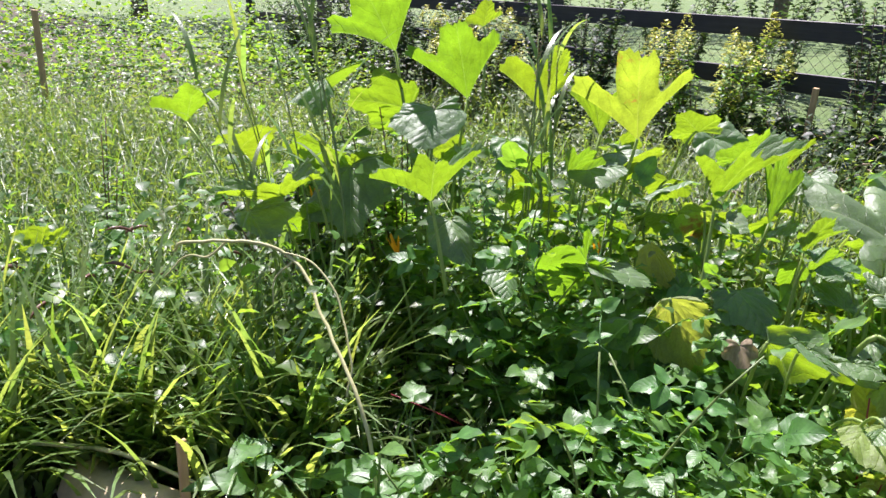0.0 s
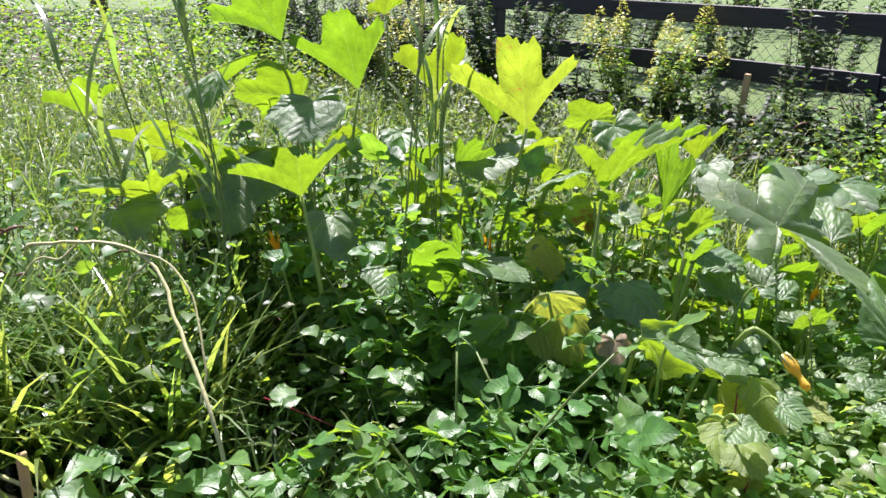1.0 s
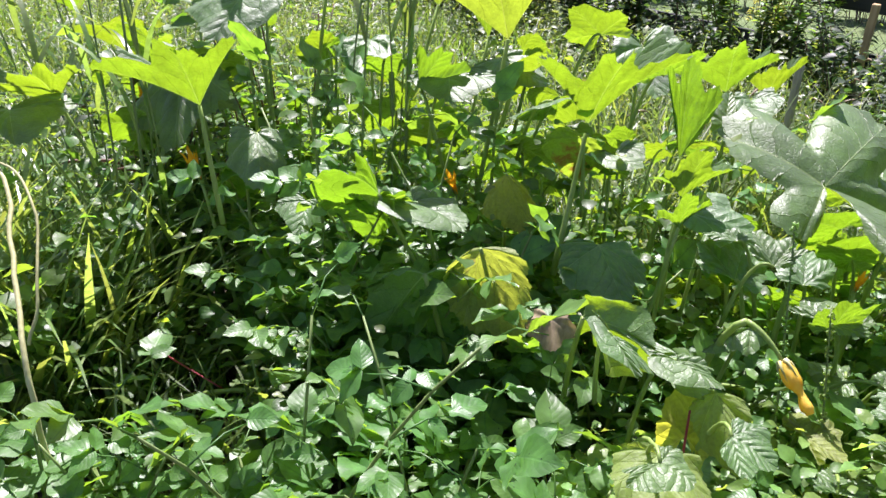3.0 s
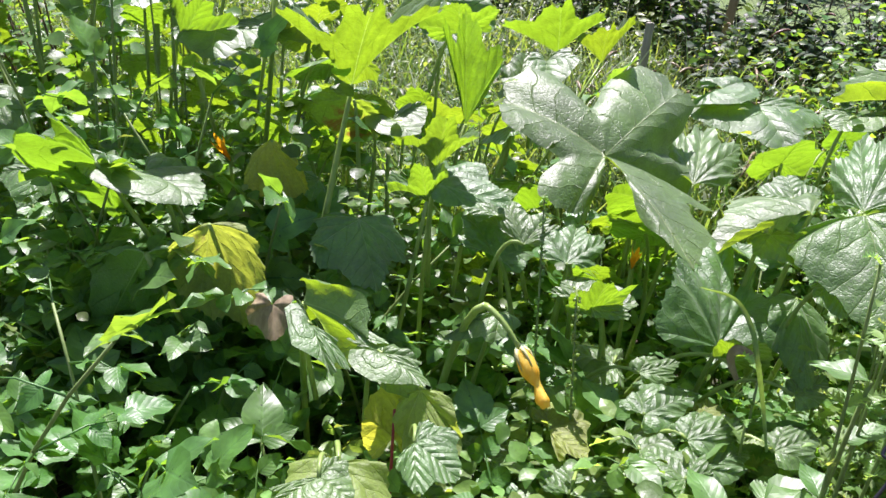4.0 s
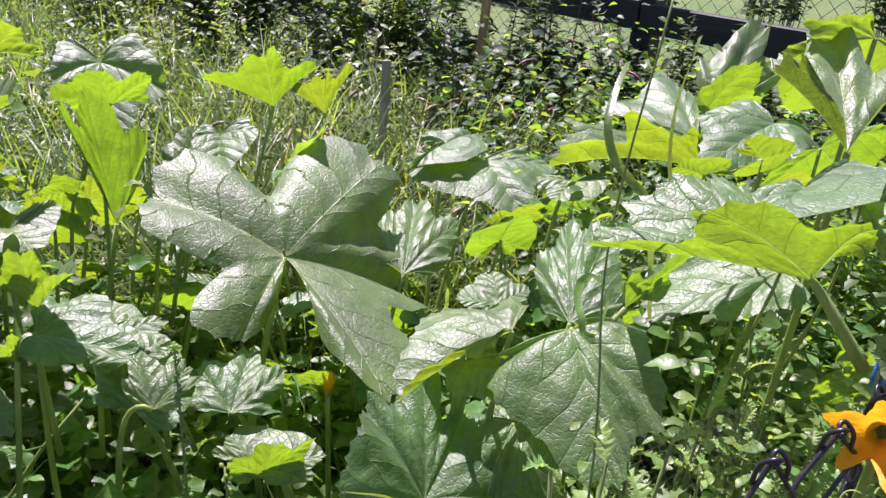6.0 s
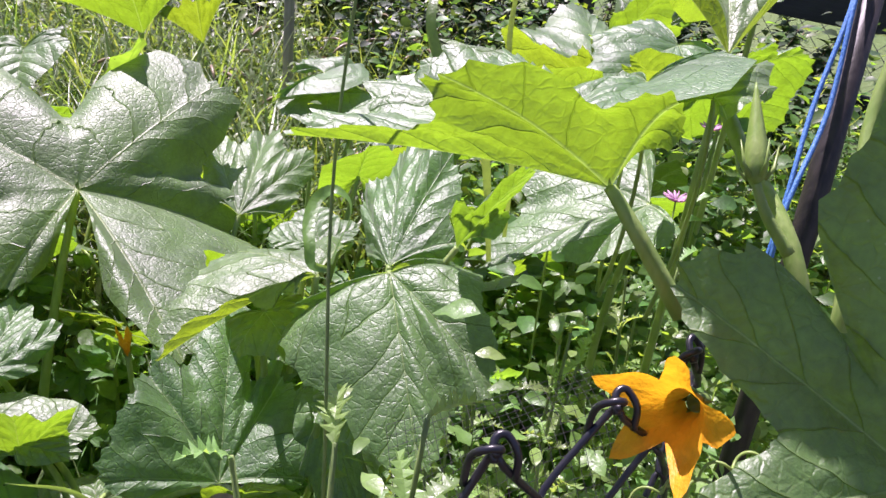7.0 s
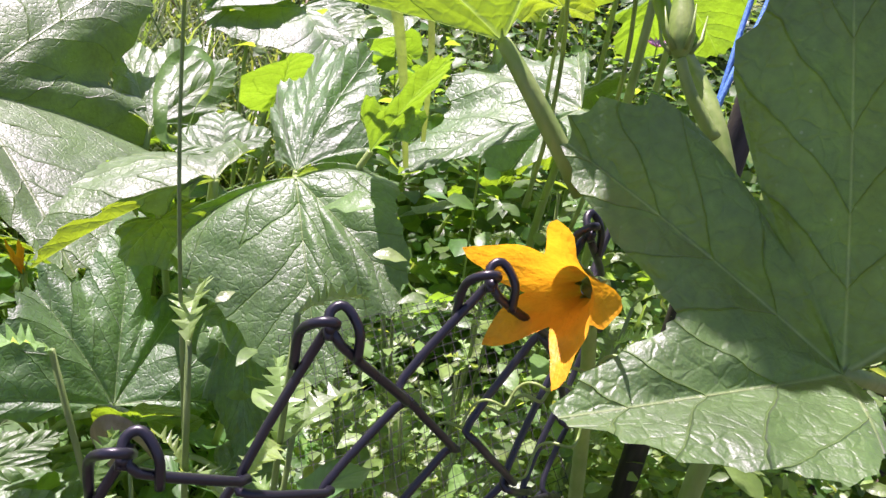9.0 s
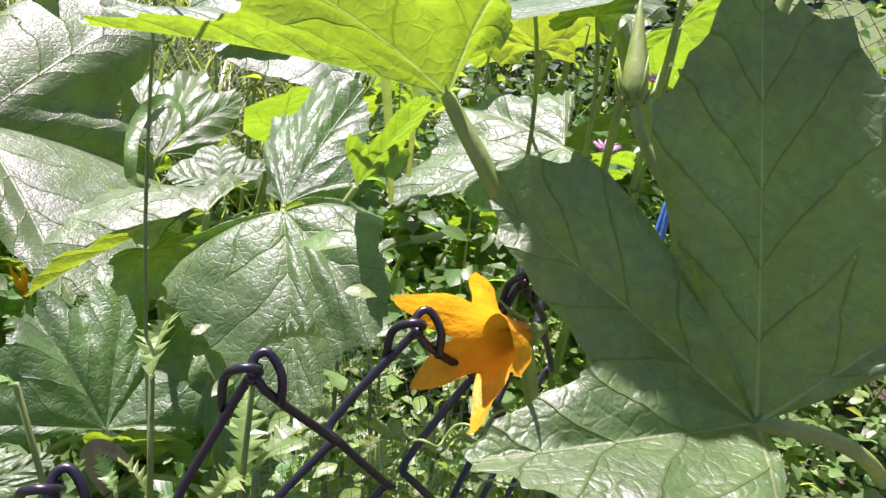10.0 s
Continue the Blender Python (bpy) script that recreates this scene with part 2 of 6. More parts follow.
dried_leaf = stalk_material("dried_leaf", (0.20, 0.155, 0.085), (0.34, 0.27, 0.16), 0.7, (0.34, 0.24, 0.10), 0.2)


def petal_material():
    n = Nodes("squash_petal")
    obj = n.coords()
    f = n.noise(obj, 70.0, 4.0)
    col = n.mix(n.ramp(f, 0.3, 0.75), (0.86, 0.36, 0.010), (0.92, 0.50, 0.03))
    streak = n.noise(n.stretch(obj, (90.0, 90.0, 9.0)), 2.2, 3.0)
    col = n.hsv(col, 0.5, 1.0, n.ramp(streak, 0.3, 0.7, 0.82, 1.12))
    return n.surface(col, 0.5, 0.0, n.bump(n.math("ADD", f, n.math("MULTIPLY", streak, 1.2)), 0.55, 0.003), (0.98, 0.50, 0.01), 0.45, 0.4)


petal_orange = petal_material()
petal_yellow = stalk_material("wilted_petal", (0.86, 0.74, 0.14), (0.86, 0.48, 0.03), 0.55, (0.95, 0.70, 0.06), 0.4, 25.0)


def wood_material(name, a, b, rough=0.65, grain=(30.0, 30.0, 2.0)):
    n = Nodes(name)
    obj = n.coords()
    g = n.noise(n.stretch(obj, grain), 1.6, 6.0, 0.65)
    s = n.noise(obj, 5.0, 3.0)
    col = n.mix(n.ramp(g, 0.3, 0.7), a, b)
    col = n.hsv(col, 0.5, 1.0, n.ramp(s, 0.3, 0.7, 0.75, 1.2))
    return n.surface(col, rough, 0.0, n.bump(g, 0.6, 0.004))


black_board = wood_material("black_stained_board", (0.012, 0.012, 0.016), (0.030, 0.030, 0.038), 0.55, (2.0, 30.0, 30.0))
stake_wood = wood_material("stake_wood", (0.42, 0.27, 0.12), (0.58, 0.40, 0.20))
grey_wood = wood_material("weathered_wood", (0.30, 0.26, 0.20), (0.45, 0.40, 0.32))
cut_wood = wood_material("cut_wood", (0.50, 0.40, 0.24), (0.62, 0.52, 0.34))
bark = wood_material("bark", (0.10, 0.075, 0.05), (0.20, 0.16, 0.11), 0.85)


def coated_wire():
    n = Nodes("black_vinyl_wire")
    obj = n.coords()
    f = n.noise(obj, 60.0, 3.0)
    dust = n.ramp(n.noise(obj, 14.0, 4.0), 0.52, 0.72)
    col = n.mix(n.math("MULTIPLY", dust, 0.25), (0.012, 0.012, 0.017), (0.16, 0.14, 0.12))
    return n.surface(col, n.ramp(f, 0.3, 0.7, 0.26, 0.42), 0.0, n.bump(f, 0.2, 0.0008), gloss=0.6)


black_wire = coated_wire()
net_black = stalk_material("black_netting", (0.006, 0.006, 0.006), (0.015, 0.015, 0.015), 0.9)
rope_blue = stalk_material("blue_rope", (0.03, 0.13, 0.42), (0.10, 0.27, 0.60), 0.55, scale=220.0)
pipe_black = stalk_material("black_pipe", (0.012, 0.010, 0.010), (0.035, 0.028, 0.025), 0.5)
white_paint = stalk_material("white_paint", (0.70, 0.70, 0.68), (0.78, 0.78, 0.76), 0.5)


def ground_material():
    n = Nodes("garden_soil")
    obj = n.coords()
    a = n.noise(obj, 1.7, 5.0)
    b = n.noise(obj, 22.0, 6.0, 0.65)
    c = n.noise(n.stretch(obj, (60.0, 14.0, 10.0)), 3.0, 4.0)
    col = n.mix(n.ramp(b, 0.3, 0.7), (0.035, 0.024, 0.016), (0.105, 0.075, 0.050))
    col = n.mix(n.ramp(c, 0.60, 0.72), col, (0.24, 0.18, 0.10))
    col = n.mix(n.math("MULTIPLY", n.ramp(a, 0.5, 0.62), 0.6), col, (0.045, 0.075, 0.025))
    return n.surface(col, 0.9, 0.0, n.bump(b, 0.9, 0.03))


soil = ground_material()


def lawn_material():
    n = Nodes("mown_lawn")
    obj = n.coords()
    a = n.noise(obj, 0.6, 4.0)
    b = n.noise(n.stretch(obj, (40.0, 40.0, 40.0)), 1.0, 5.0, 0.7)
    col = n.mix(n.ramp(b, 0.3, 0.7), (0.060, 0.130, 0.020), (0.125, 0.210, 0.040))
    col = n.mix(n.ramp(a, 0.4, 0.65), col, (0.13, 0.19, 0.05))
    return n.surface(col, 0.75, 0.0, n.bump(b, 0.9, 0.03), (0.25, 0.40, 0.05), 0.12)


lawn_green = lawn_material()


# ---------------------------------------------------------------- mesh helpers
def mesh_from(name, verts, faces, material, smooth=True):
    me = bpy.data.meshes.new(name)
    me.from_pydata([tuple(v) for v in verts], [], [tuple(f) for f in faces])
    if smooth:
        me.shade_smooth()
    me.materials.append(material)
    return me


def thing(name, at, label, category, group="", kind=""):
    ob = new(name)
    ob.location = at
    return tagged(ob, label, category, group, kind)


def part(name, me, parent, at=(0, 0, 0), label="", turn=None):
    """One mesh under a thing or part; at is in the parent's own axes."""
    ob = new(name, me)
    ob.parent = parent
    ob.location = at
    if turn is not None:
        ob.rotation_euler = turn
    if label:
        tagged(ob, label)
    return ob


def tube_data(points, radii, sides=7, rib=0.0):
    """Vertices and faces of a closed tube along points, with one radius at each."""
    pts = [Vector(p) for p in points]
    verts, faces = [], []
    side = None
    for i, p in enumerate(pts):
        way = (pts[min(i + 1, len(pts) - 1)] - pts[max(i - 1, 0)]).normalized()
        if side is None:
            side = way.orthogonal().normalized()
        side = (side - way * side.dot(way)).normalized()
        other = way.cross(side)
        for k in range(sides):
            a = 2 * math.pi * k / sides
            r = radii[i] * (1 + (rib if k % 2 else -rib))
            verts.append(p + (side * math.cos(a) + other * math.sin(a)) * r)
        if i:
            b, c = (i - 1) * sides, i * sides
            faces += [(b + k, b + (k + 1) % sides, c + (k + 1) % sides, c + k) for k in range(sides)]
    faces.append(tuple(range(sides - 1, -1, -1)))
    faces.append(tuple(range(len(verts) - sides, len(verts))))
    return verts, faces


def tube(name, points, r0, r1, material, sides=7, rib=0.0):
    n = len(points)
    return mesh_from(name, *tube_data(points, [r0 + (r1 - r0) * i / max(1, n - 1) for i in range(n)], sides, rib), material)


def bend(a, b, c, n=8):
    """Points of a curve from a to c that leans towards b."""
    a, b, c = Vector(a), Vector(b), Vector(c)
    return [a * (1 - t) ** 2 + b * 2 * t * (1 - t) + c * t * t for t in (i / (n - 1) for i in range(n))]


def smooth_path(points, n=5):
    """Catmull-Rom through the points."""
    p = [Vector(q) for q in points]
    p = [p[0] * 2 - p[1]] + p + [p[-1] * 2 - p[-2]]
    out = []
    for i in range(1, len(p) - 2):
        for k in range(n):
            t = k / n
            out.append(0.5 * (2 * p[i] + (p[i + 1] - p[i - 1]) * t + (2 * p[i - 1] - 5 * p[i] + 4 * p[i + 1] - p[i + 2]) * t * t
                              + (3 * p[i] - p[i - 1] - 3 * p[i + 1] + p[i + 2]) * t ** 3))
    return out + [p[-2]]


def joined(pieces):
    verts, faces = [], []
    for v, f in pieces:
        k = len(verts)
        verts += v
        faces += [tuple(i + k for i in q) for q in f]
    return verts, faces


def bevelled_box(name, size, material, edge=0.004, jitter=0.0, seed=0):
    bm = bmesh.new()
    bmesh.ops.create_cube(bm, size=1.0)
    rng = random.Random(seed)
    for v in bm.verts:
        v.co = Vector((v.co.x * size[0], v.co.y * size[1], v.co.z * size[2])) + Vector((rng.uniform(-1, 1), rng.uniform(-1, 1), rng.uniform(-1, 1))) * jitter
    bmesh.ops.bevel(bm, geom=bm.edges[:], offset=edge, segments=1, affect="EDGES")
    me = bpy.data.meshes.new(name)
    bm.to_mesh(me)
    bm.free()
    me.materials.append(material)
    return me


# ---------------------------------------------------------------- squash leaves
def blade_mesh(tip, left, right, back_left, back_right, material, seed, droop, wave, puff, notch, arch=0.045):
    """A five-lobed squash blade round its stalk's end; the lobes' ends are given from there."""
    rng = random.Random(seed)
    lobes = [Vector(v) for v in (back_right, right, tip, left, back_left)]
    size = max(v.length for v in lobes)
    up = Vector((0, 0, 0))
    for a, b in zip(lobes, lobes[1:]):
        up += a.cross(b)
    up.normalize()
    if up.dot(SUN_WAY) < 0:
        up = -up
    cuts = notch if isinstance(notch, tuple) else (notch,) * 4
    n_round, n_out, lo, hi = (150, 13, -0.42, 4.42) if size > 0.14 else (90, 8, -0.42, 4.42)
    ph = [rng.uniform(0, 6.28) for _ in range(4)]
    verts, uvs, faces = [], [], []
    for i in range(n_round + 1):
        u = lo + (hi - lo) * i / n_round
        k = min(3, max(0, math.floor(u)))
        f = u - k
        if f < 0 or f > 1:
            end, nxt = (lobes[0], lobes[1]) if f < 0 else (lobes[4], lobes[3])
            e = -f if f < 0 else f - 1
            way = (end.normalized() + (end.normalized() - nxt.normalized()) * 0.75 * e).normalized()
            length = end.length * (1 - 1.5 * e * e - 0.35 * e)
            between = min(1.0, e * 2)
        else:
            a, b = lobes[k], lobes[k + 1]
            g = f * f * (3 - 2 * f) * 0.35 + f * 0.65
            way = (a.normalized() * (1 - g) + b.normalized() * g + up * 0.02).normalized()
            # a shallow cut is a wide bay, a deep one a narrow slit between broad lobes, a negative one a wide deep bay
            # and a pair a wide bay that ends in a slit
            cut, slit = cuts[k] if isinstance(cuts[k], tuple) else (cuts[k], 0.0)
            dip = abs(cut) * math.sin(math.pi * f) ** (2.2 + 60 * max(0.0, cut) ** 2) + slit * math.sin(math.pi * f) ** 60
            length = (a.length * (1 - f) + b.length * f) * (1 - dip + (0.025 + 0.06 * max(-0.4, cut)) * math.sin(2 * math.pi * f) ** 2)
            between = math.sin(math.pi * f) ** 2
        hump = math.sin(2 * math.pi * f) ** 2 - 0.5 * between * between
        vault = arch * (1 + 0.5 * math.sin(u * 2.1 + ph[3]))
        tooth = 0.020 * abs(math.sin(u * 9.4 + ph[0])) + 0.016 * math.sin(u * 17 + ph[1]) + (0.030 if i % 4 == 0 else -0.012 if i % 4 == 2 else 0.0) + rng.uniform(-0.008, 0.008)
        for j in range(n_out + 1):
            r = (j / n_out) ** 0.9
            rr = r * (1 + tooth * max(0.0, r - 0.8) * 5)
            p = way * length * rr
            ripple = wave * size * r * r * (math.sin(u * 4.3 + ph[2]) + 0.6 * math.sin(u * 9.1 + ph[3]))
            quilt = 0.010 * size * math.sin(38 * (r * length / size) + 5 * between) * between * r
            p = p + up * (puff * size * r * (0.6 * between + 0.3 * hump) * (1 - 0.45 * r) + vault * size * 4 * r * (1 - r) + ripple + quilt) - Vector((0, 0, droop * size * r ** 2.2))
            verts.append(p)
            uvs.append((u, r * length / size))
        if i:
            b, c = (i - 1) * (n_out + 1), i * (n_out + 1)
            faces += [(b + j, c + j, c + j + 1, b + j + 1) for j in range(n_out)]
    me = mesh_from("blade", verts, faces, material)
    layer = me.uv_layers.new(name="veins")
    for lp in me.loops:
        layer.data[lp.index].uv = uvs[lp.vertex_index]
    return me


leaf_count = 0


def leaf(plant, hub, tip, left, right, back_left=None, back_right=None, mat=None, droop=0.05, wave=0.036, puff=0.11, foot=None, notch=None, arch=0.028):
    """One squash leaf on its stalk. hub: where the stalk meets the blade; lobes' ends are from the hub."""
    global leaf_count
    leaf_count += 1
    rng = random.Random(leaf_count * 7 + 1)
    t, l, r = Vector(tip), Vector(left), Vector(right)
    upright = t.z > 0.10 and back_left is None
    if upright:
        inner = (l.cross(t) + t.cross(r)).normalized()
        inner = inner if inner.dot(SUN_WAY) > 0 else -inner
        bl, br = l * 0.74 + inner * l.length * 0.30, r * 0.74 + inner * r.length * 0.30
    else:
        bl = Vector(back_left) if back_left else l * 0.72 - t * 0.42
        br = Vector(back_right) if back_right else r * 0.72 - t * 0.42
    base = plant.location
    top = Vector(hub) - base
    bay = notch if isinstance(notch, tuple) else rng.uniform(0.11, 0.20) if notch is None else notch
    if upright and not isinstance(bay, tuple):
        bay = (0.07, bay + 0.05, bay + 0.05, 0.07)
    ob = part("leaf", blade_mesh(t, l, r, bl, br, mat or squash_leaf_green, leaf_count, droop, wave, puff, bay, arch), plant, top)
    size = max(v.length for v in (t, l, r))
    foot_free = foot is None and plant != fence
    if foot is None and plant == fence:
        if hub[1] > 2.15:
            foot = top + Vector((0.05, 0.12, 0.03 - hub[2]))
        else:
            foot = top + Vector((0.06, 0.12, -0.28))
    elif foot is None:
        pull = rng.uniform(0.3, 0.6)
        foot = Vector((top.x * (1 - pull) + rng.uniform(-0.08, 0.08), top.y * (1 - pull) + rng.uniform(0.0, 0.15), 0.02 - base.z))
        if size < 0.15 and top.z > 0.35:
            foot = top + (foot - top).normalized() * rng.uniform(0.18, 0.30)
    else:
        foot = Vector(foot) - base
    mid = (top + foot) / 2 + Vector((rng.uniform(-0.03, 0.03), rng.uniform(-0.03, 0.03), 0.12 if foot_free else 0.03))
    thick = (0.003 + 0.011 * min(0.4, size)) * (0.5 if plant == fence and size < 0.14 else 1.0)
    pts = [p - top for p in bend(top, mid, foot, 9)]
    part("petiole", tube("petiole", pts, thick * 0.75, thick * 1.2, petiole_green, 10, 0.06), ob)
    return ob


# ---------------------------------------------------------------- ground and distance
def ground_height(x, y):
    return 0.03 * noise.noise(Vector((x * 1.3, y * 1.3, 0.0))) + 0.012 * noise.noise(Vector((x * 6, y * 6, 3.0)))


def ground_sheet():
    verts, faces = [], []
    xs = [-400, -120, -40, -15] + [-6 + 0.15 * i for i in range(81)] + [15, 40, 120, 400]
    ys = [-400, -120, -40, -12, -4, -1] + [0.0 + 0.15 * i for i in range(61)] + [14, 20, 40, 120, 400]
    for y in ys:
        for x in xs:
            near = -6 <= x <= 6 and 0 <= y <= 9
            verts.append((x, y, ground_height(x, y) if near else 0.0))
    w = len(xs)
    for j in range(len(ys) - 1):
        for i in range(w - 1):
            faces.append((j * w + i, j * w + i + 1, (j + 1) * w + i + 1, (j + 1) * w + i))
    return tagged(new("ground", mesh_from("ground", verts, faces, soil)), "dark crumbly garden soil with straw and sticks", "soil", kind="structure")


ground_sheet()

# the paddock fence runs from the far left to the near right
FENCE_AT, FENCE_WAY = Vector((2.2, 6.3, 0.0)), Vector((0.559, -0.829, 0.0))
FENCE_OUT = Vector((0.829, 0.559, 0.0))


def lawn_sheet():
    a, b = FENCE_AT - FENCE_WAY * 60 + FENCE_OUT * 0.4, FENCE_AT + FENCE_WAY * 60 + FENCE_OUT * 0.4
    v = [a, b, b + FENCE_OUT * 150, a + FENCE_OUT * 150]
    v = [(p.x, p.y, 0.036) for p in v]
    return tagged(new("lawn", mesh_from("lawn", v, [(0, 1, 2, 3)], lawn_green)), "sunlit mown lawn beyond the black fence", "lawn", kind="structure")


lawn_sheet()


# ---------------------------------------------------------------- masses of small leaves
def leaf_cloud(name, pos, way, up, length, width, material, fold=0.25, droop=0.25, fine=False):
    """Many small folded leaves in one mesh. All arguments are arrays over the leaves."""
    n = len(pos)
    way = way / np.linalg.norm(way, axis=1, keepdims=True)
    side = np.cross(way, up)
    side /= np.linalg.norm(side, axis=1, keepdims=True) + 1e-9
    nor = np.cross(side, way)
    L, W = length[:, None], width[:, None]
    if fine:
        return fine_leaf_cloud(name, pos, way, side, nor, L, W, material, fold, droop)
    v = np.empty((n, 8, 3))
    down = np.array([0, 0, 1.0]) * L * droop
    v[:, 0] = pos
    v[:, 1] = pos + way * L * 0.22 - side * W * 0.80 + nor * W * fold
    v[:, 2] = pos + way * L * 0.22 + side * W * 0.80 + nor * W * fold
    v[:, 3] = pos + way * L * 0.42 - down * 0.15
    v[:, 4] = pos + way * L * 0.55 - side * W * 0.92 + nor * W * fold - down * 0.3
    v[:, 5] = pos + way * L * 0.55 + side * W * 0.92 + nor * W * fold - down * 0.3
    v[:, 6] = pos + way * L * 0.82 - down * 0.65
    v[:, 7] = pos + way * L - down
    base = (np.arange(n) * 8)[:, None]
    shape = ((0, 3, 1), (0, 2, 3), (1, 3, 4), (3, 2, 5), (4, 3, 6), (3, 5, 6), (4, 6, 7), (6, 5, 7))
    tri = np.concatenate([base + np.array(q) for q in shape], axis=1).reshape(-1, 3)
    return cloud_mesh(name, v.reshape(-1, 3), tri, material)


def fine_leaf_cloud(name, pos, way, side, nor, L, W, material, fold, droop):
    """The same for leaves seen close by: a rounder outline, waved and curled."""
    n = len(pos)
    rows = ((0.10, 0.45), (0.26, 0.88), (0.46, 1.0), (0.66, 0.80), (0.85, 0.42))
    v = np.empty((n, 17, 3))
    z = np.array([0, 0, 1.0])
    wav = np.random.default_rng(n).uniform(-1, 1, (n, 5, 2))
    v[:, 0] = pos
    v[:, 16] = pos + way * L - z * L * droop
    for i, (t, w) in enumerate(rows):
        c = pos + way * L * t - z * L * droop * t * t
        v[:, 1 + 3 * i] = c - side * W * w + nor * W * w * (fold + 0.3 * wav[:, i, :1])
        v[:, 2 + 3 * i] = c
        v[:, 3 + 3 * i] = c + side * W * w + nor * W * w * (fold + 0.3 * wav[:, i, 1:])
    shape = [(0, 2, 1), (0, 3, 2), (13, 14, 16), (14, 15, 16)]
    for i in range(4):
        a = 1 + 3 * i
        shape += [(a, a + 1, a + 4), (a, a + 4, a + 3), (a + 1, a + 2, a + 5), (a + 1, a + 5, a + 4)]
    tri = np.concatenate([(np.arange(n) * 17)[:, None] + np.array(q) for q in shape], axis=1).reshape(-1, 3)
    return cloud_mesh(name, v.reshape(-1, 3), tri, material)


def cloud_mesh(name, verts, tri, material):
    me = bpy.data.meshes.new(name)
    me.vertices.add(len(verts))
    me.vertices.foreach_set("co", verts.astype(np.float32).ravel())
    me.loops.add(tri.size)
    me.loops.foreach_set("vertex_index", tri.astype(np.int32).ravel())
    me.polygons.add(len(tri))
    me.polygons.foreach_set("loop_start", np.arange(0, tri.size, 3, dtype=np.int32))
    me.update(calc_edges=True)
    me.shade_smooth()
    me.materials.append(material)
    return me


def stem_leaves(rng, x, y, height, per, spread, size, slim=0.36, low=0.2, lean=0.25, rise=0.35):
    """Leaves set round upright stems: position, way, up, length and width."""
    n = len(x)
    lx, ly = rng.normal(0, lean, n) * height, rng.normal(0, lean, n) * height
    k = np.arange(per)[None, :]
    f = low + (1 - low) * (k + rng.random((n, per))) / per
    az = rng.random((n, 1)) * 6.28 + k * 2.4 + rng.normal(0, 0.3, (n, per))
    h = f * height[:, None]
    px = x[:, None] + lx[:, None] * f ** 1.5 + rng.normal(0, spread, (n, per))
    py = y[:, None] + ly[:, None] * f ** 1.5 + rng.normal(0, spread, (n, per))
    way = np.stack([np.cos(az), np.sin(az), rise + rng.normal(0, 0.35, (n, per))], -1).reshape(-1, 3)
    pos = np.stack([px, py, h], -1).reshape(-1, 3)
    ln = (size * (1.15 - 0.45 * f) * rng.uniform(0.6, 1.35, (n, per))).ravel()
    up = np.tile([0.0, 0.0, 1.0], (len(pos), 1)) + rng.normal(0, 0.35, (len(pos), 3))
    return pos, way, up, ln, ln * slim * rng.uniform(0.8, 1.2, len(pos))


def weeds(name, label, seed, n, zone, height, per, size, material, slim=0.36, spread=0.012, lean=0.22, low=0.2, category="weeds", rise=0.35, clump=0.0, fine=False):
    """A stretch of weeds. zone(rng, n) gives x and y; height(x, y) the tops."""
    rng = np.random.default_rng(seed)
    x, y = zone(rng, n)
    keep = np.array([noise.noise(Vector((a * 2.6, b * 2.6, seed * 5.3))) for a, b in zip(x, y)]) + rng.uniform(-0.35, 0.35, len(x)) > -0.12
    x, y = x[keep], y[keep]
    patchy = np.array([noise.noise(Vector((a * 1.7, b * 1.7, seed * 3.1))) for a, b in zip(x, y)])
    hh = height(x, y) * rng.uniform(0.6, 1.15, len(x)) * (1 + clump * patchy)
    data = stem_leaves(rng, x, y, hh, per, spread, size, slim, low, lean, rise)
    return tagged(new(name, leaf_cloud(name, *data, material, fine=fine)), label, category, kind="stuff")


def blades_mesh(rng, x, y, length, width, stiff, material, name, z=0.0, segs=6, az=None):
    """Arching grass blades."""
    n = len(x)
    if az is None:
        az = rng.random(n) * 6.28
    t = np.linspace(0, 1, segs + 1)[None, :]
    tilt = rng.uniform(0.08, 0.45, n)[:, None]
    curl = rng.uniform(0.5, 1.9, n)[:, None] * (1 - stiff)
    ang = tilt + curl * t ** 1.4
    step = (length / segs)[:, None]
    out = np.concatenate([np.zeros((n, 1)), np.cumsum(np.sin(ang[:, 1:]) * step, 1)], 1)
    rise = np.concatenate([np.zeros((n, 1)), np.cumsum(np.cos(ang[:, 1:]) * step, 1)], 1)
    cx, cy = np.cos(az)[:, None], np.sin(az)[:, None]
    w = width[:, None] * np.clip(np.minimum(1.0, 0.5 + 2 * t) * (1 - t ** 2.2), 0.03, 1)
    c = np.stack([x[:, None] + out * cx, y[:, None] + out * cy, z + rise], -1)
    s = np.stack([-cy * w, cx * w, np.zeros_like(w)], -1)
    v = np.stack([c - s, c + s], 2).reshape(n, -1, 3)
    q = []
    for i in range(segs):
        a = 2 * i
        q += [(a, a + 1, a + 3), (a, a + 3, a + 2)]
    tri = (np.array(q)[None] + (np.arange(n) * 2 * (segs + 1))[:, None, None]).reshape(-1, 3)
    return cloud_mesh(name, v.reshape(-1, 3), tri, material)


def grass(name, label, seed, n, zone, length, width, material=None, stiff=0.3):
    rng = np.random.default_rng(seed)
    x, y = zone(rng, n)
    ln = length * rng.uniform(0.5, 1.25, n)
    me = blades_mesh(rng, x, y, ln, width * rng.uniform(0.6, 1.3, n), stiff, material or grass_green, name)
    return tagged(new(name, me), label, "grass", kind="stuff")


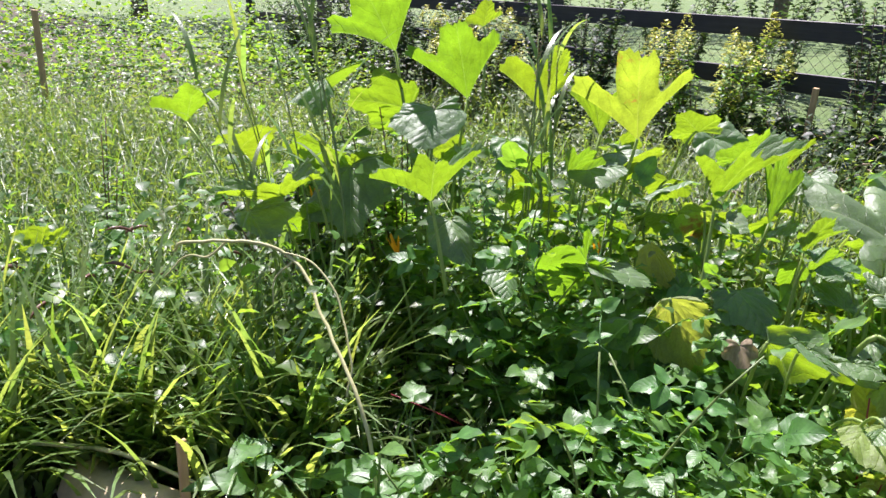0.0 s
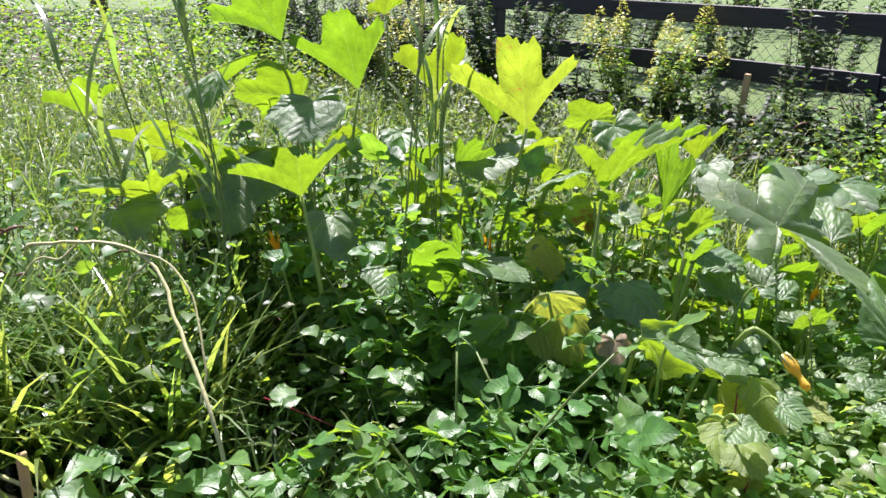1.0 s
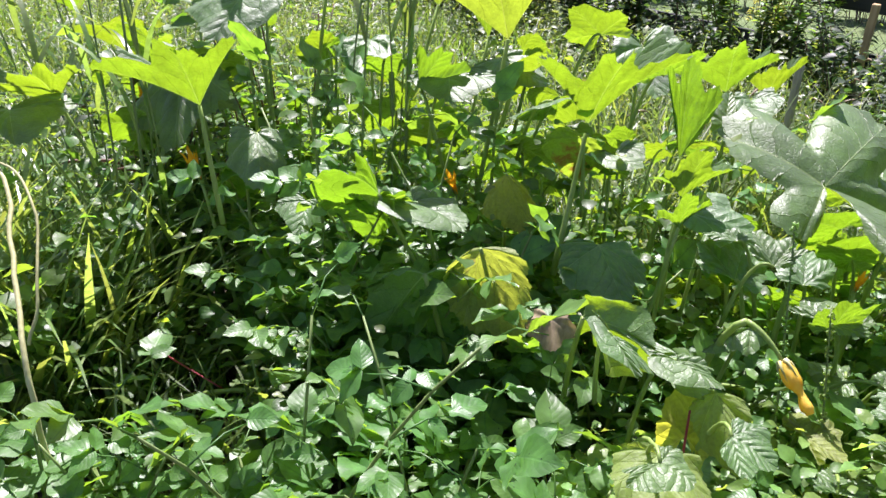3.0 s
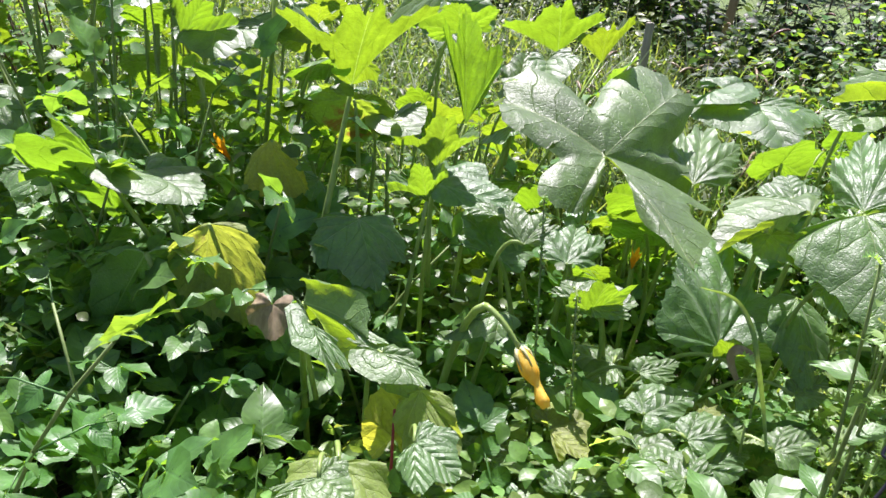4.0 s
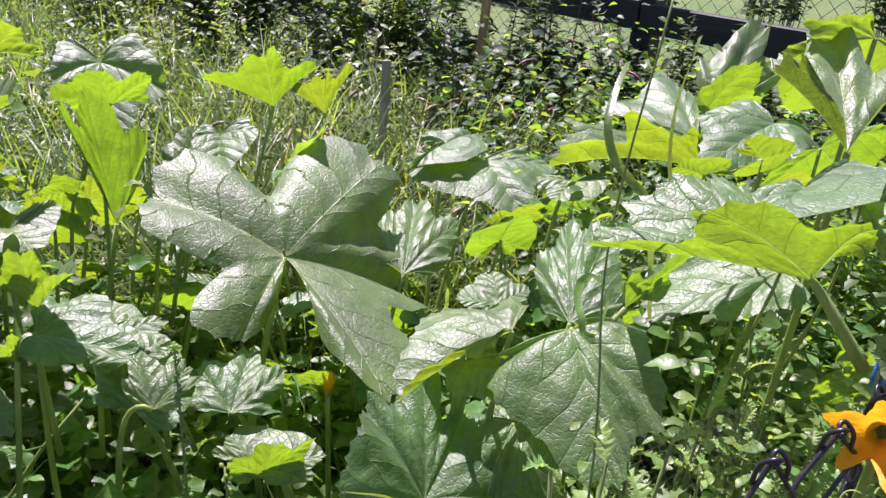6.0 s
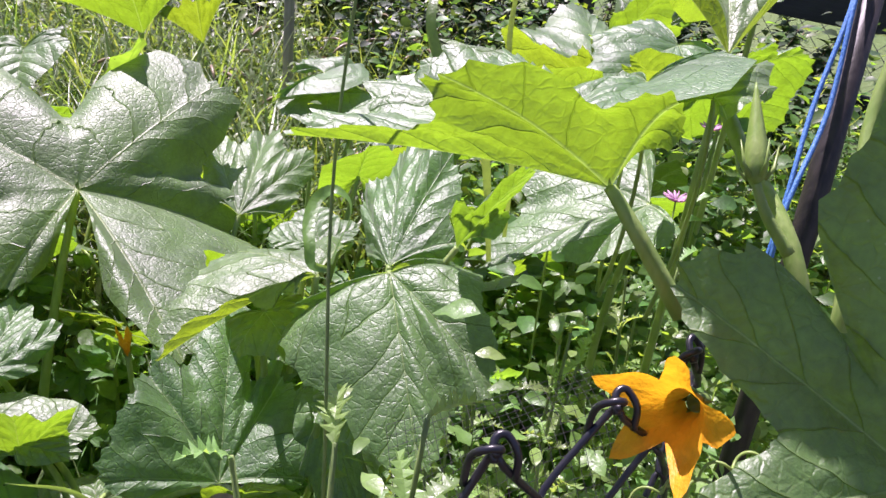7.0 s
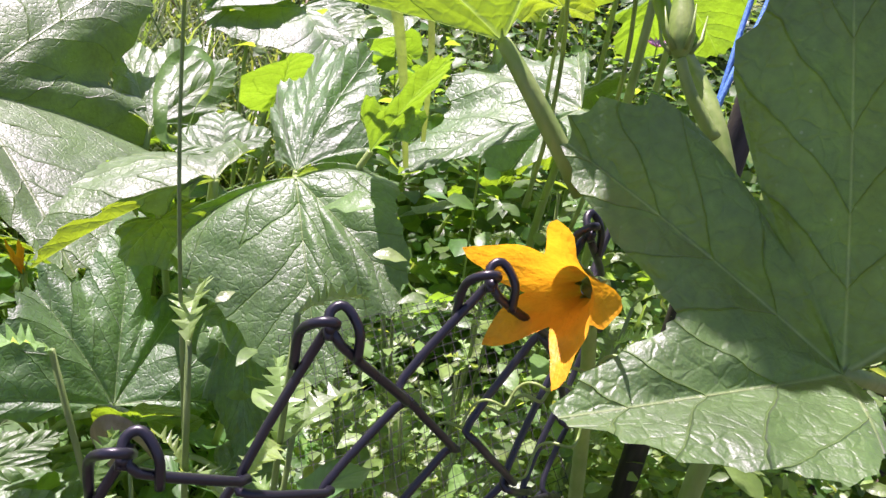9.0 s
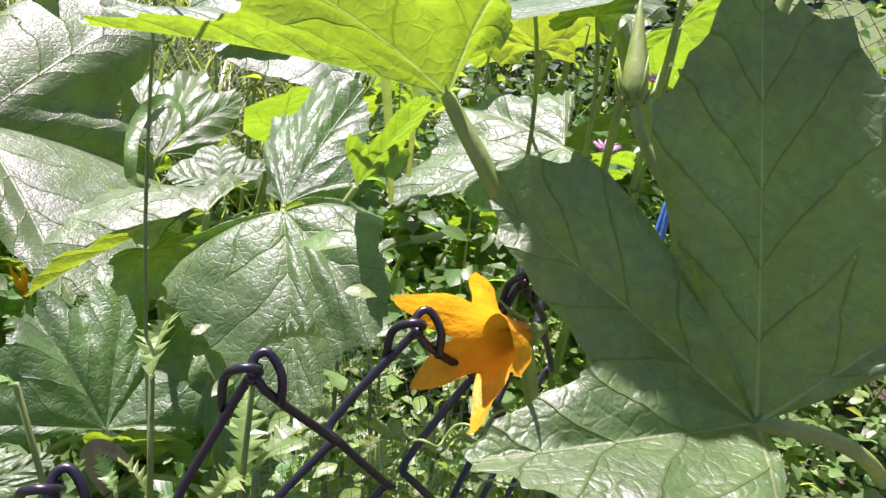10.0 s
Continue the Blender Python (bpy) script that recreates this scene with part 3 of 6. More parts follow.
def in_box(x0, x1, y0, y1, keep=None):
    def zone(rng, n):
        x, y = rng.uniform(x0, x1, n * 3), rng.uniform(y0, y1, n * 3)
        if keep is not None:
            ok = keep(x, y)
            x, y = x[ok], y[ok]
        return x[:n], y[:n]
    return zone


def garden_side(x, y):
    """On the garden's side of the paddock fence."""
    return (x - FENCE_AT.x) * FENCE_OUT.x + (y - FENCE_AT.y) * FENCE_OUT.y < -0.15



# ---------------------------------------------------------------- squash plants
left = thing("squash_plant", (0.05, 2.85, 0.0), "large squash plant with upright backlit yellow-green leaves among weeds", "squash plant", "squash plants in the bed")
middle = thing("squash_plant", (0.85, 2.45, 0.0), "squash plant with yellowing and drooping leaves over bare soil", "squash plant", "squash plants in the bed")
right = thing("squash_plant", (1.55, 2.45, 0.0), "squash plant with broad silvery-green spreading leaves", "squash plant", "squash plants in the bed")
fence = thing("squash_plant", (2.05, 1.95, 0.0), "squash vine climbing beside the wire fence, with big lobed leaves", "squash plant", "squash plants in the bed")
# left
leaf(left, (-0.176, 3.103, 1.259), (-0.106, -0.154, 0.233), (-0.223, -0.043, 0.090), (0.088, -0.199, 0.272), notch=0.17)
leaf(left, (0.085, 3.083, 1.098), (-0.054, -0.158, 0.275), (-0.223, -0.092, 0.165), (0.099, -0.141, 0.240), notch=0.17)
leaf(left, (-0.125, 3.136, 1.048), (-0.219, -0.047, 0.051), (-0.113, 0.045, -0.072), (-0.087, -0.120, 0.164), notch=0.18)
leaf(left, (0.381, 3.325, 1.026), (0.070, -0.141, 0.257), (-0.174, -0.122, 0.173), (0.095, -0.050, 0.107), notch=0.19)
leaf(left, (0.631, 2.777, 1.020), (-0.058, -0.169, 0.291), (-0.261, -0.156, 0.194), (0.136, -0.092, 0.219), mat=yellow_leaf, notch=(0.15, 0.34, 0.36, 0.15))
leaf(left, (0.565, 3.041, 0.982), (-0.061, -0.105, 0.194), (-0.133, -0.083, 0.171), (0.051, -0.097, 0.157), notch=0.18)
leaf(left, (-0.050, 2.427, 0.895), (0.008, -0.117, 0.147), (-0.168, -0.136, 0.113), (0.143, -0.104, 0.176), foot=(-0.001, 2.386, 0.623), notch=0.17)
leaf(left, (-0.535, 2.649, 0.822), (0.046, -0.163, 0.118), (-0.164, -0.159, 0.068), (0.161, -0.145, 0.133), notch=0.17)
leaf(left, (-0.334, 2.995, 0.865), (0.014, -0.152, -0.200), (-0.147, -0.070, -0.156), (0.147, -0.045, -0.059))
leaf(left, (-1.147, 3.843, 0.867), (0.106, -0.203, 0.192), (-0.092, -0.197, 0.112), (0.185, -0.098, 0.144), notch=0.19)
leaf(left, (-0.835, 3.500, 0.814), (0.123, -0.066, 0.108), (-0.075, -0.104, 0.067), (0.034, 0.105, -0.083), notch=0.19)
leaf(left, (-0.038, 2.733, 1.113), (-0.044, -0.117, -0.099), (-0.144, -0.007, -0.032), (0.076, 0.021, 0.007))
leaf(left, (-0.510, 3.176, 0.821), (-0.007, -0.136, 0.161), (-0.080, -0.071, 0.100), (0.105, -0.098, 0.094), notch=0.17)
leaf(left, (-0.462, 3.383, 1.125), (-0.139, -0.076, -0.079), (-0.025, -0.092, -0.118), (0.136, 0.120, 0.055))
leaf(left, (0.171, 3.641, 1.318), (0.021, -0.065, 0.111), (-0.065, -0.008, 0.017), (0.072, -0.034, 0.055), notch=0.18)
leaf(left, (0.481, 2.810, 0.917), (0.012, -0.101, -0.041), (-0.108, -0.020, -0.009), (0.137, -0.004, -0.001))
leaf(left, (0.229, 2.992, 0.966), (0.016, -0.160, -0.065), (-0.064, -0.059, -0.019), (0.077, -0.040, -0.021))
leaf(left, (-0.607, 2.545, 0.822), (0.067, -0.099, -0.049), (-0.006, -0.062, -0.026), (0.147, 0.058, 0.013))
leaf(left, (-1.433, 2.907, 0.571), (0.044, -0.046, 0.099), (-0.091, -0.005, 0.043), (0.134, -0.057, 0.093), notch=0.19)
leaf(left, (0.868, 2.888, 1.026), (-0.081, -0.046, 0.074), (-0.082, 0.016, -0.014), (0.056, -0.044, 0.057), notch=0.20)
leaf(left, (1.053, 2.951, 0.916), (-0.006, -0.088, 0.088), (-0.103, -0.024, 0.024), (0.088, -0.078, 0.078), notch=0.17)
# middle
leaf(middle, (0.839, 2.570, 0.869), (0.052, -0.133, 0.176), (-0.124, -0.144, 0.167), (0.187, -0.144, 0.209), foot=(0.785, 2.458, 0.524), notch=0.20)
leaf(middle, (0.831, 2.638, 0.814), (0.006, 0.045, -0.120), (-0.085, -0.013, -0.004), (0.071, 0.038, -0.070), mat=yellow_leaf, notch=0.17)
leaf(middle, (1.085, 2.716, 0.753), (-0.016, -0.059, 0.260), (-0.065, -0.063, 0.224), (0.071, -0.045, 0.166), (-0.020, -0.023, 0.090), (0.045, -0.020, 0.082), notch=0.18, droop=0.0)
leaf(middle, (1.203, 2.807, 0.826), (0.016, 0.083, 0.068), (-0.040, 0.007, 0.027), (0.053, 0.045, 0.046), notch=0.12)
leaf(middle, (1.268, 2.856, 0.884), (0.000, -0.097, -0.046), (-0.043, -0.018, 0.009), (0.072, -0.016, 0.027), notch=0.12, droop=0.12)
leaf(middle, (1.007, 3.123, 0.963), (0.036, -0.127, -0.116), (-0.084, -0.057, -0.020), (0.134, -0.026, -0.031), (-0.075, 0.040, 0.048), (0.049, 0.056, 0.056), notch=0.14, puff=0.14)
leaf(middle, (0.612, 2.954, 0.938), (0.125, -0.112, -0.042), (-0.034, -0.102, -0.049), (0.054, 0.017, 0.012))
leaf(middle, (0.918, 2.659, 0.769), (0.049, -0.044, -0.016), (-0.064, 0.029, 0.011), (0.066, 0.070, 0.025))
leaf(middle, (1.376, 3.648, 0.733), (-0.023, -0.152, 0.183), (-0.193, -0.044, 0.091), (0.117, -0.160, 0.163), notch=0.17)
leaf(middle, (1.526, 3.648, 0.713), (-0.010, -0.117, 0.150), (-0.098, -0.057, 0.086), (0.071, -0.139, 0.168), notch=0.17)
leaf(middle, (1.045, 2.301, 0.763), (0.130, -0.029, -0.016), (0.064, 0.071, 0.023), (0.050, -0.040, -0.017))
leaf(middle, (1.025, 2.270, 0.739), (-0.004, -0.126, 0.115), (-0.064, -0.097, 0.066), (0.039, -0.086, 0.095), notch=0.19)
leaf(middle, (1.036, 2.352, 0.776), (0.016, -0.098, 0.134), (-0.047, -0.038, 0.066), (0.076, -0.083, 0.098), notch=0.17)
leaf(middle, (1.113, 2.393, 0.698), (0.098, -0.021, -0.010), (0.076, 0.042, 0.014), (0.032, -0.054, -0.020))
leaf(middle, (0.881, 2.401, 0.633), (0.057, -0.141, -0.078), (-0.083, -0.067, -0.042), (0.102, -0.062, -0.030))
leaf(middle, (0.622, 2.237, 0.675), (0.090, -0.035, -0.205), (-0.028, -0.016, -0.168), (0.106, -0.045, -0.075), (-0.066, -0.036, -0.038), (0.089, -0.030, 0.004), mat=faded_leaf, notch=0.05, puff=0.06, droop=0.02, arch=0.07)
leaf(middle, (0.509, 2.207, 0.618), (0.005, 0.085, -0.342), (-0.125, 0.045, -0.199), (0.113, 0.047, -0.173), notch=0.10)
leaf(middle, (0.835, 2.060, 0.625), (0.212, -0.190, -0.016), (0.116, -0.112, 0.012), (0.080, -0.010, -0.080), (0.000, 0.020, 0.045), (0.010, 0.040, -0.060), notch=0.12, wave=0.085, puff=0.05)
leaf(middle, (1.051, 1.866, 0.607), (0.047, -0.091, -0.092), (-0.022, -0.028, -0.062), (0.061, -0.045, -0.043), (-0.035, 0.007, -0.023), (0.035, 0.002, 0.001), mat=faded_leaf, notch=0.05, wave=0.08)
leaf(middle, (0.949, 1.742, 0.562), (0.016, -0.138, -0.040), (-0.069, -0.054, -0.026), (0.077, -0.052, -0.032), mat=faded_leaf, notch=0.06, wave=0.06)
leaf(middle, (1.175, 2.169, 0.574), (-0.098, -0.061, -0.020), (-0.075, -0.037, -0.011), (-0.007, -0.053, -0.021))
leaf(middle, (0.756, 2.618, 0.625), (-0.059, -0.047, -0.002), (-0.095, 0.072, 0.001), (-0.005, -0.063, -0.017))
leaf(middle, (0.655, 2.600, 0.722), (0.060, -0.060, -0.125), (-0.050, -0.060, -0.070), (0.085, -0.030, -0.090), (-0.020, 0.000, -0.010), (0.035, 0.005, -0.020), mat=yellow_sunlit, notch=0.06)
leaf(middle, (0.456, 2.368, 0.718), (0.125, -0.062, -0.029), (-0.135, -0.003, 0.035), (0.057, 0.074, -0.003))
leaf(middle, (0.392, 2.299, 0.757), (-0.037, 0.148, -0.182), (-0.046, -0.075, 0.076), (0.025, 0.070, -0.075), notch=0.19)
leaf(middle, (0.408, 2.774, 0.889), (0.066, -0.033, 0.106), (-0.006, -0.053, 0.106), (0.127, 0.014, 0.046), notch=0.20)
leaf(middle, (0.013, 2.613, 0.783), (0.054, -0.129, -0.104), (-0.064, -0.030, -0.046), (0.073, -0.012, -0.049))
leaf(middle, (0.182, 2.471, 0.664), (0.000, -0.080, -0.053), (-0.071, -0.014, -0.008), (0.035, -0.008, -0.029))
leaf(middle, (0.987, 1.907, 0.639), (0.075, -0.043, -0.020), (-0.036, 0.005, 0.003), (0.053, -0.003, -0.002))
leaf(middle, (0.876, 1.927, 0.667), (0.042, -0.070, -0.035), (-0.021, 0.027, 0.014), (0.067, -0.057, -0.030))
leaf(middle, (0.936, 1.663, 0.608), (0.046, -0.027, -0.008), (-0.049, -0.043, -0.009), (0.022, 0.031, 0.007))
leaf(middle, (1.051, 1.738, 0.614), (0.061, -0.039, -0.018), (0.007, -0.065, -0.024), (0.048, 0.026, 0.006))
leaf(middle, (1.435, 2.037, 0.468), (0.092, 0.050, 0.015), (-0.004, 0.053, 0.015), (0.048, -0.007, -0.002), notch=0.08)
leaf(middle, (1.494, 1.973, 0.470), (0.099, 0.047, 0.015), (0.028, 0.056, 0.018), (0.071, 0.001, 0.000), notch=0.08)
leaf(middle, (1.507, 1.929, 0.449), (0.092, 0.045, 0.013), (0.033, 0.054, 0.017), (0.069, -0.003, -0.002), notch=0.08)
leaf(middle, (1.298, 1.925, 0.382), (0.083, 0.028, 0.008), (0.022, 0.057, 0.020), (0.066, -0.007, -0.005), notch=0.10)
leaf(middle, (1.692, 2.065, 0.514), (0.073, 0.046, 0.011), (0.029, 0.052, 0.014), (0.042, -0.009, -0.004), notch=0.10)
leaf(middle, (1.438, 2.136, 0.488), (0.078, 0.035, 0.009), (0.025, 0.039, 0.014), (0.063, -0.002, -0.005), notch=0.10)
leaf(middle, (1.624, 1.939, 0.488), (0.086, 0.043, 0.008), (0.031, 0.051, 0.014), (0.053, -0.007, -0.006), notch=0.08)
leaf(middle, (1.433, 1.925, 0.421), (0.075, 0.001, -0.005), (0.044, 0.042, 0.010), (0.034, -0.024, -0.010), notch=0.08)
leaf(middle, (1.602, 2.154, 0.517), (0.019, -0.077, 0.088), (-0.039, -0.072, 0.091), (0.053, -0.001, -0.007), notch=0.10)
# right
leaf(right, (1.386, 2.536, 0.764), (0.187, 0.241, 0.094), (-0.224, 0.085, 0.100), (0.205, 0.081, -0.090), (-0.077, -0.143, -0.055), (0.149, -0.270, -0.090), foot=(1.306, 2.422, 0.365), droop=0.06, notch=(0.34, 0.30, 0.50, 0.46), puff=0.13)
leaf(right, (1.691, 2.189, 0.805), (-0.167, -0.069, -0.036), (-0.075, -0.038, -0.004), (-0.079, 0.078, -0.010), (-0.026, -0.014, -0.008), (0.041, 0.077, 0.005), notch=0.08, wave=0.05, foot=(1.70, 2.30, 0.40))
leaf(right, (1.770, 2.166, 0.819), (0.009, -0.174, -0.118), (-0.109, -0.005, -0.035), (0.086, -0.128, -0.048), (-0.072, 0.028, -0.032), (0.085, 0.010, 0.015), notch=0.14, droop=0.08, puff=0.13)
leaf(right, (1.772, 2.180, 0.819), (0.048, 0.182, 0.080), (-0.007, 0.139, 0.028), (0.093, 0.123, 0.098), (-0.014, 0.057, -0.006), (0.087, 0.023, 0.020), notch=0.10, puff=0.10, foot=(1.78, 2.25, 0.45))
leaf(right, (1.577, 2.155, 0.544), (0.015, 0.183, 0.135), (-0.080, 0.083, 0.115), (0.081, 0.109, 0.080), (-0.124, -0.026, 0.054), (0.104, 0.001, 0.004), notch=(0.06, 0.34, 0.2, 0.05), foot=(1.60, 2.32, 0.10))
leaf(right, (1.349, 2.219, 0.551), (0.012, -0.044, 0.097), (-0.047, -0.044, 0.076), (0.072, -0.031, 0.092), notch=0.16)
leaf(right, (1.167, 2.310, 0.613), (0.036, 0.128, 0.052), (-0.072, 0.113, 0.056), (0.074, 0.048, 0.013), notch=0.16)
leaf(right, (1.300, 2.285, 0.625), (0.029, 0.110, 0.044), (-0.048, 0.074, 0.037), (0.079, 0.072, 0.022), notch=0.16)
leaf(right, (1.137, 2.386, 0.689), (-0.035, 0.110, 0.024), (-0.050, 0.027, 0.033), (0.043, 0.021, -0.006))
leaf(right, (1.720, 2.214, 0.626), (-0.005, -0.134, -0.105), (-0.044, -0.043, -0.057), (0.043, -0.087, -0.080))
leaf(right, (2.072, 2.166, 0.899), (-0.189, 0.005, -0.071), (-0.093, -0.051, -0.031), (-0.072, 0.121, 0.002), (0.010, -0.060, -0.006), (0.030, 0.096, 0.039), notch=0.14, foot=(2.10, 2.28, 0.5))
leaf(right, (1.845, 2.168, 0.847), (0.051, -0.074, 0.131), (-0.019, -0.033, 0.056), (0.033, -0.015, 0.029), notch=0.19)
leaf(right, (1.890, 3.140, 0.738), (0.052, -0.152, -0.057), (-0.197, -0.046, -0.008), (0.177, 0.000, -0.008))
leaf(right, (1.949, 2.672, 0.850), (-0.054, -0.046, -0.016), (-0.069, 0.025, 0.002), (0.068, 0.011, 0.007))
leaf(right, (1.607, 2.615, 0.684), (0.054, 0.190, 0.083), (-0.041, 0.161, 0.077), (0.130, 0.138, 0.054))
leaf(right, (1.704, 2.303, 0.787), (0.002, 0.063, 0.022), (-0.062, 0.018, 0.002), (0.054, 0.024, 0.013))
leaf(right, (1.804, 2.651, 0.736), (0.009, -0.069, 0.083), (-0.020, 0.043, -0.054), (0.063, 0.031, -0.027), notch=0.18)
leaf(right, (1.799, 3.176, 0.771), (0.075, 0.054, 0.010), (-0.049, 0.045, 0.014), (-0.106, -0.105, -0.022))
leaf(right, (1.633, 2.325, 0.660), (0.020, -0.097, 0.012), (-0.032, 0.020, 0.014), (0.034, -0.002, 0.016))
leaf(right, (1.634, 2.193, 0.758), (0.033, -0.069, -0.023), (-0.034, -0.046, -0.018), (0.065, -0.007, 0.001))
leaf(right, (1.713, 2.098, 0.716), (0.007, -0.066, -0.024), (-0.033, -0.026, -0.011), (0.028, -0.033, -0.011))
leaf(right, (1.345, 2.215, 0.575), (0.090, 0.017, 0.006), (-0.047, 0.055, 0.022), (0.066, -0.022, -0.005), notch=0.12)
leaf(right, (1.163, 2.328, 0.697), (-0.042, 0.066, 0.025), (-0.074, 0.021, 0.009), (0.030, 0.036, 0.012))
# fence
leaf(fence, (1.830, 1.806, 1.073), (-0.190, 0.048, 0.011), (-0.112, 0.120, 0.040), (-0.112, 0.004, 0.077), (-0.010, 0.130, 0.050), (0.006, -0.046, 0.079), notch=(-0.42, -0.26, 0.10, 0.10), wave=0.03, foot=(1.873, 1.764, 1.005))
leaf(fence, (1.946, 1.629, 0.983), (-0.107, 0.098, 0.064), (-0.137, -0.006, -0.004), (-0.002, 0.089, 0.174), (-0.024, -0.050, 0.005), (0.068, -0.006, 0.070), notch=(0.04, (-0.20, 0.36), -0.44, 0.05), puff=0.05, wave=0.02, droop=0.0, foot=(2.195, 1.747, 0.802))
leaf(fence, (2.130, 2.172, 1.074), (0.100, 0.236, 0.119), (-0.061, 0.115, 0.096), (0.179, 0.120, 0.103))
leaf(fence, (2.564, 3.294, 0.791), (0.288, 0.299, 0.255), (0.004, 0.101, 0.115), (0.317, 0.184, 0.114))
leaf(fence, (2.491, 3.175, 0.864), (0.065, -0.083, 0.154), (-0.039, -0.018, 0.035), (0.139, -0.011, 0.016), notch=0.17)
leaf(fence, (2.263, 2.737, 0.853), (-0.179, -0.074, 0.128), (-0.352, -0.021, 0.037), (-0.059, -0.061, 0.106), notch=0.17)
leaf(fence, (2.390, 3.014, 0.833), (-0.187, 0.155, 0.037), (-0.113, 0.055, 0.010), (0.037, 0.266, 0.087), wave=0.04)
leaf(fence, (2.366, 2.689, 0.969), (-0.197, -0.110, -0.046), (-0.129, 0.050, 0.009), (-0.023, -0.104, -0.034))
leaf(fence, (1.943, 1.995, 1.089), (-0.088, -0.075, -0.010), (-0.049, 0.007, -0.008), (0.090, 0.052, 0.010))
leaf(fence, (1.970, 1.935, 1.093), (0.078, 0.058, 0.017), (0.005, 0.044, 0.001), (0.041, -0.006, 0.008))
leaf(fence, (2.316, 2.409, 1.189), (-0.199, -0.066, -0.016), (-0.151, -0.073, 0.042), (0.128, 0.064, -0.040), notch=0.17)
leaf(fence, (2.012, 2.132, 1.014), (-0.080, -0.079, 0.057), (-0.075, -0.049, 0.021), (0.029, 0.004, 0.012), notch=0.17)
leaf(fence, (2.223, 2.491, 0.958), (0.048, -0.016, 0.025), (-0.046, 0.023, -0.038), (-0.054, -0.024, 0.045), notch=0.18)
leaf(fence, (2.037, 2.881, 0.738), (-0.025, -0.038, 0.064), (-0.023, 0.018, -0.033), (0.044, 0.012, -0.018), notch=0.19)
leaf(fence, (2.028, 2.346, 0.980), (-0.057, -0.016, 0.021), (0.007, 0.024, -0.049), (0.040, -0.004, 0.017), notch=0.20)

# young leaves on the runners, turned up to the sun
yrng = random.Random(12)
for x, y, z, size in ((1.417, 2.250, 0.43, 0.085), (1.503, 2.170, 0.44, 0.075), (1.275, 2.035, 0.42, 0.080), (1.421, 1.976, 0.44, 0.070), (1.160, 2.000, 0.38, 0.075),
                      (1.350, 2.130, 0.41, 0.070), (1.540, 2.050, 0.46, 0.065), (1.480, 1.900, 0.45, 0.070), (1.300, 1.900, 0.40, 0.065)):
    a = yrng.uniform(0, 6.28)
    ways = [Vector((math.cos(a + k), math.sin(a + k), yrng.uniform(-0.25, 0.30))) * size * yrng.uniform(0.8, 1.15) for k in (0.0, 1.25, -1.25)]
    leaf(right, (x, y, z), *ways, mat=faded_leaf if yrng.random() < 0.3 else None, wave=0.06, puff=0.16)

# a small leaf lit through on the young shoot
leaf(middle, (1.205, 2.198, 0.700), (0.044, 0.049, 0.035), (-0.030, 0.069, 0.049), (0.063, 0.016, 0.037), notch=0.2)

# vines on the ground that carry the leaves
for plant, ends in ((left, ((-0.5, 3.0), (0.1, 2.7), (0.6, 2.8))), (middle, ((0.5, 2.55), (0.9, 2.45), (1.15, 2.2))),
                    (right, ((1.2, 2.5), (1.6, 2.4), (1.9, 2.7))), (fence, ((2.3, 1.8), (2.05, 1.9), (1.9, 2.1)))):
    b = plant.location
    pts = smooth_path([Vector((x, y, 0.035)) - b for x, y in ends], 6)
    part("vine", tube("vine", pts, 0.014, 0.009, petiole_green, 8, 0.08), plant)


def flower_mesh(length, open_width, seed, flare=1.0):
    """A five-petalled trumpet along +z, its mouth at the top."""
    rng = random.Random(seed)
    verts, faces = [], []
    n_round, n_out = 80, 12
    ph = rng.uniform(0, 6.28)
    for i in range(n_round):
        a = 2 * math.pi * i / n_round
        c = abs(math.cos(2.5 * a))
        reach = 0.56 + 0.44 * (1 - abs(math.sin(2.5 * a))) ** 0.6 + 0.05 * math.sin(2 * a + 2 * ph) + 0.04 * math.sin(a + ph)
        for j in range(n_out + 1):
            s = j / n_out * reach
            r = 0.10 + 0.22 * s + 0.62 * flare * max(0.0, s - 0.30) ** 1.35
            z = s - 0.25 * flare * max(0.0, s - 0.55) ** 1.5
            r *= 1 + 0.10 * (1 - c) * (s > 0.3) * (s - 0.3) + 0.03 * math.sin(5 * a + 9 * s + ph) * s
            p = Vector((r * open_width * math.cos(a), r * open_width * math.sin(a), z * length))
            verts.append(p + noise.noise_vector(p * 60.0 + Vector((seed, 0, 0))) * 0.0045 * s)
        if i:
            b, d = (i - 1) * (n_out + 1), i * (n_out + 1)
            faces += [(b + j, d + j, d + j + 1, b + j + 1) for j in range(n_out)]
    b, d = (n_round - 1) * (n_out + 1), 0
    faces += [(b + j, d + j, d + j + 1, b + j + 1) for j in range(n_out)]
    return mesh_from("petals", verts, faces, petal_orange)


def calyx_mesh(length, wide):
    pieces = [tube_data([(0, 0, -0.25 * length), (0, 0, -0.06 * length), (0, 0, -0.005 * length)], [0.05 * length, 0.075 * length, 0.10 * wide], 10)]
    for k in range(5):
        a = k * 1.2566 + 0.3
        o = Vector((math.cos(a), math.sin(a), 0))
        pieces.append(tube_data([o * 0.11 * wide, o * 0.20 * wide + Vector((0, 0, 0.18 * length)), o * 0.36 * wide + Vector((0, 0, 0.38 * length))],
                                [0.022 * length, 0.018 * length, 0.003 * length], 5))
    return mesh_from("calyx", *joined(pieces), petiole_green)


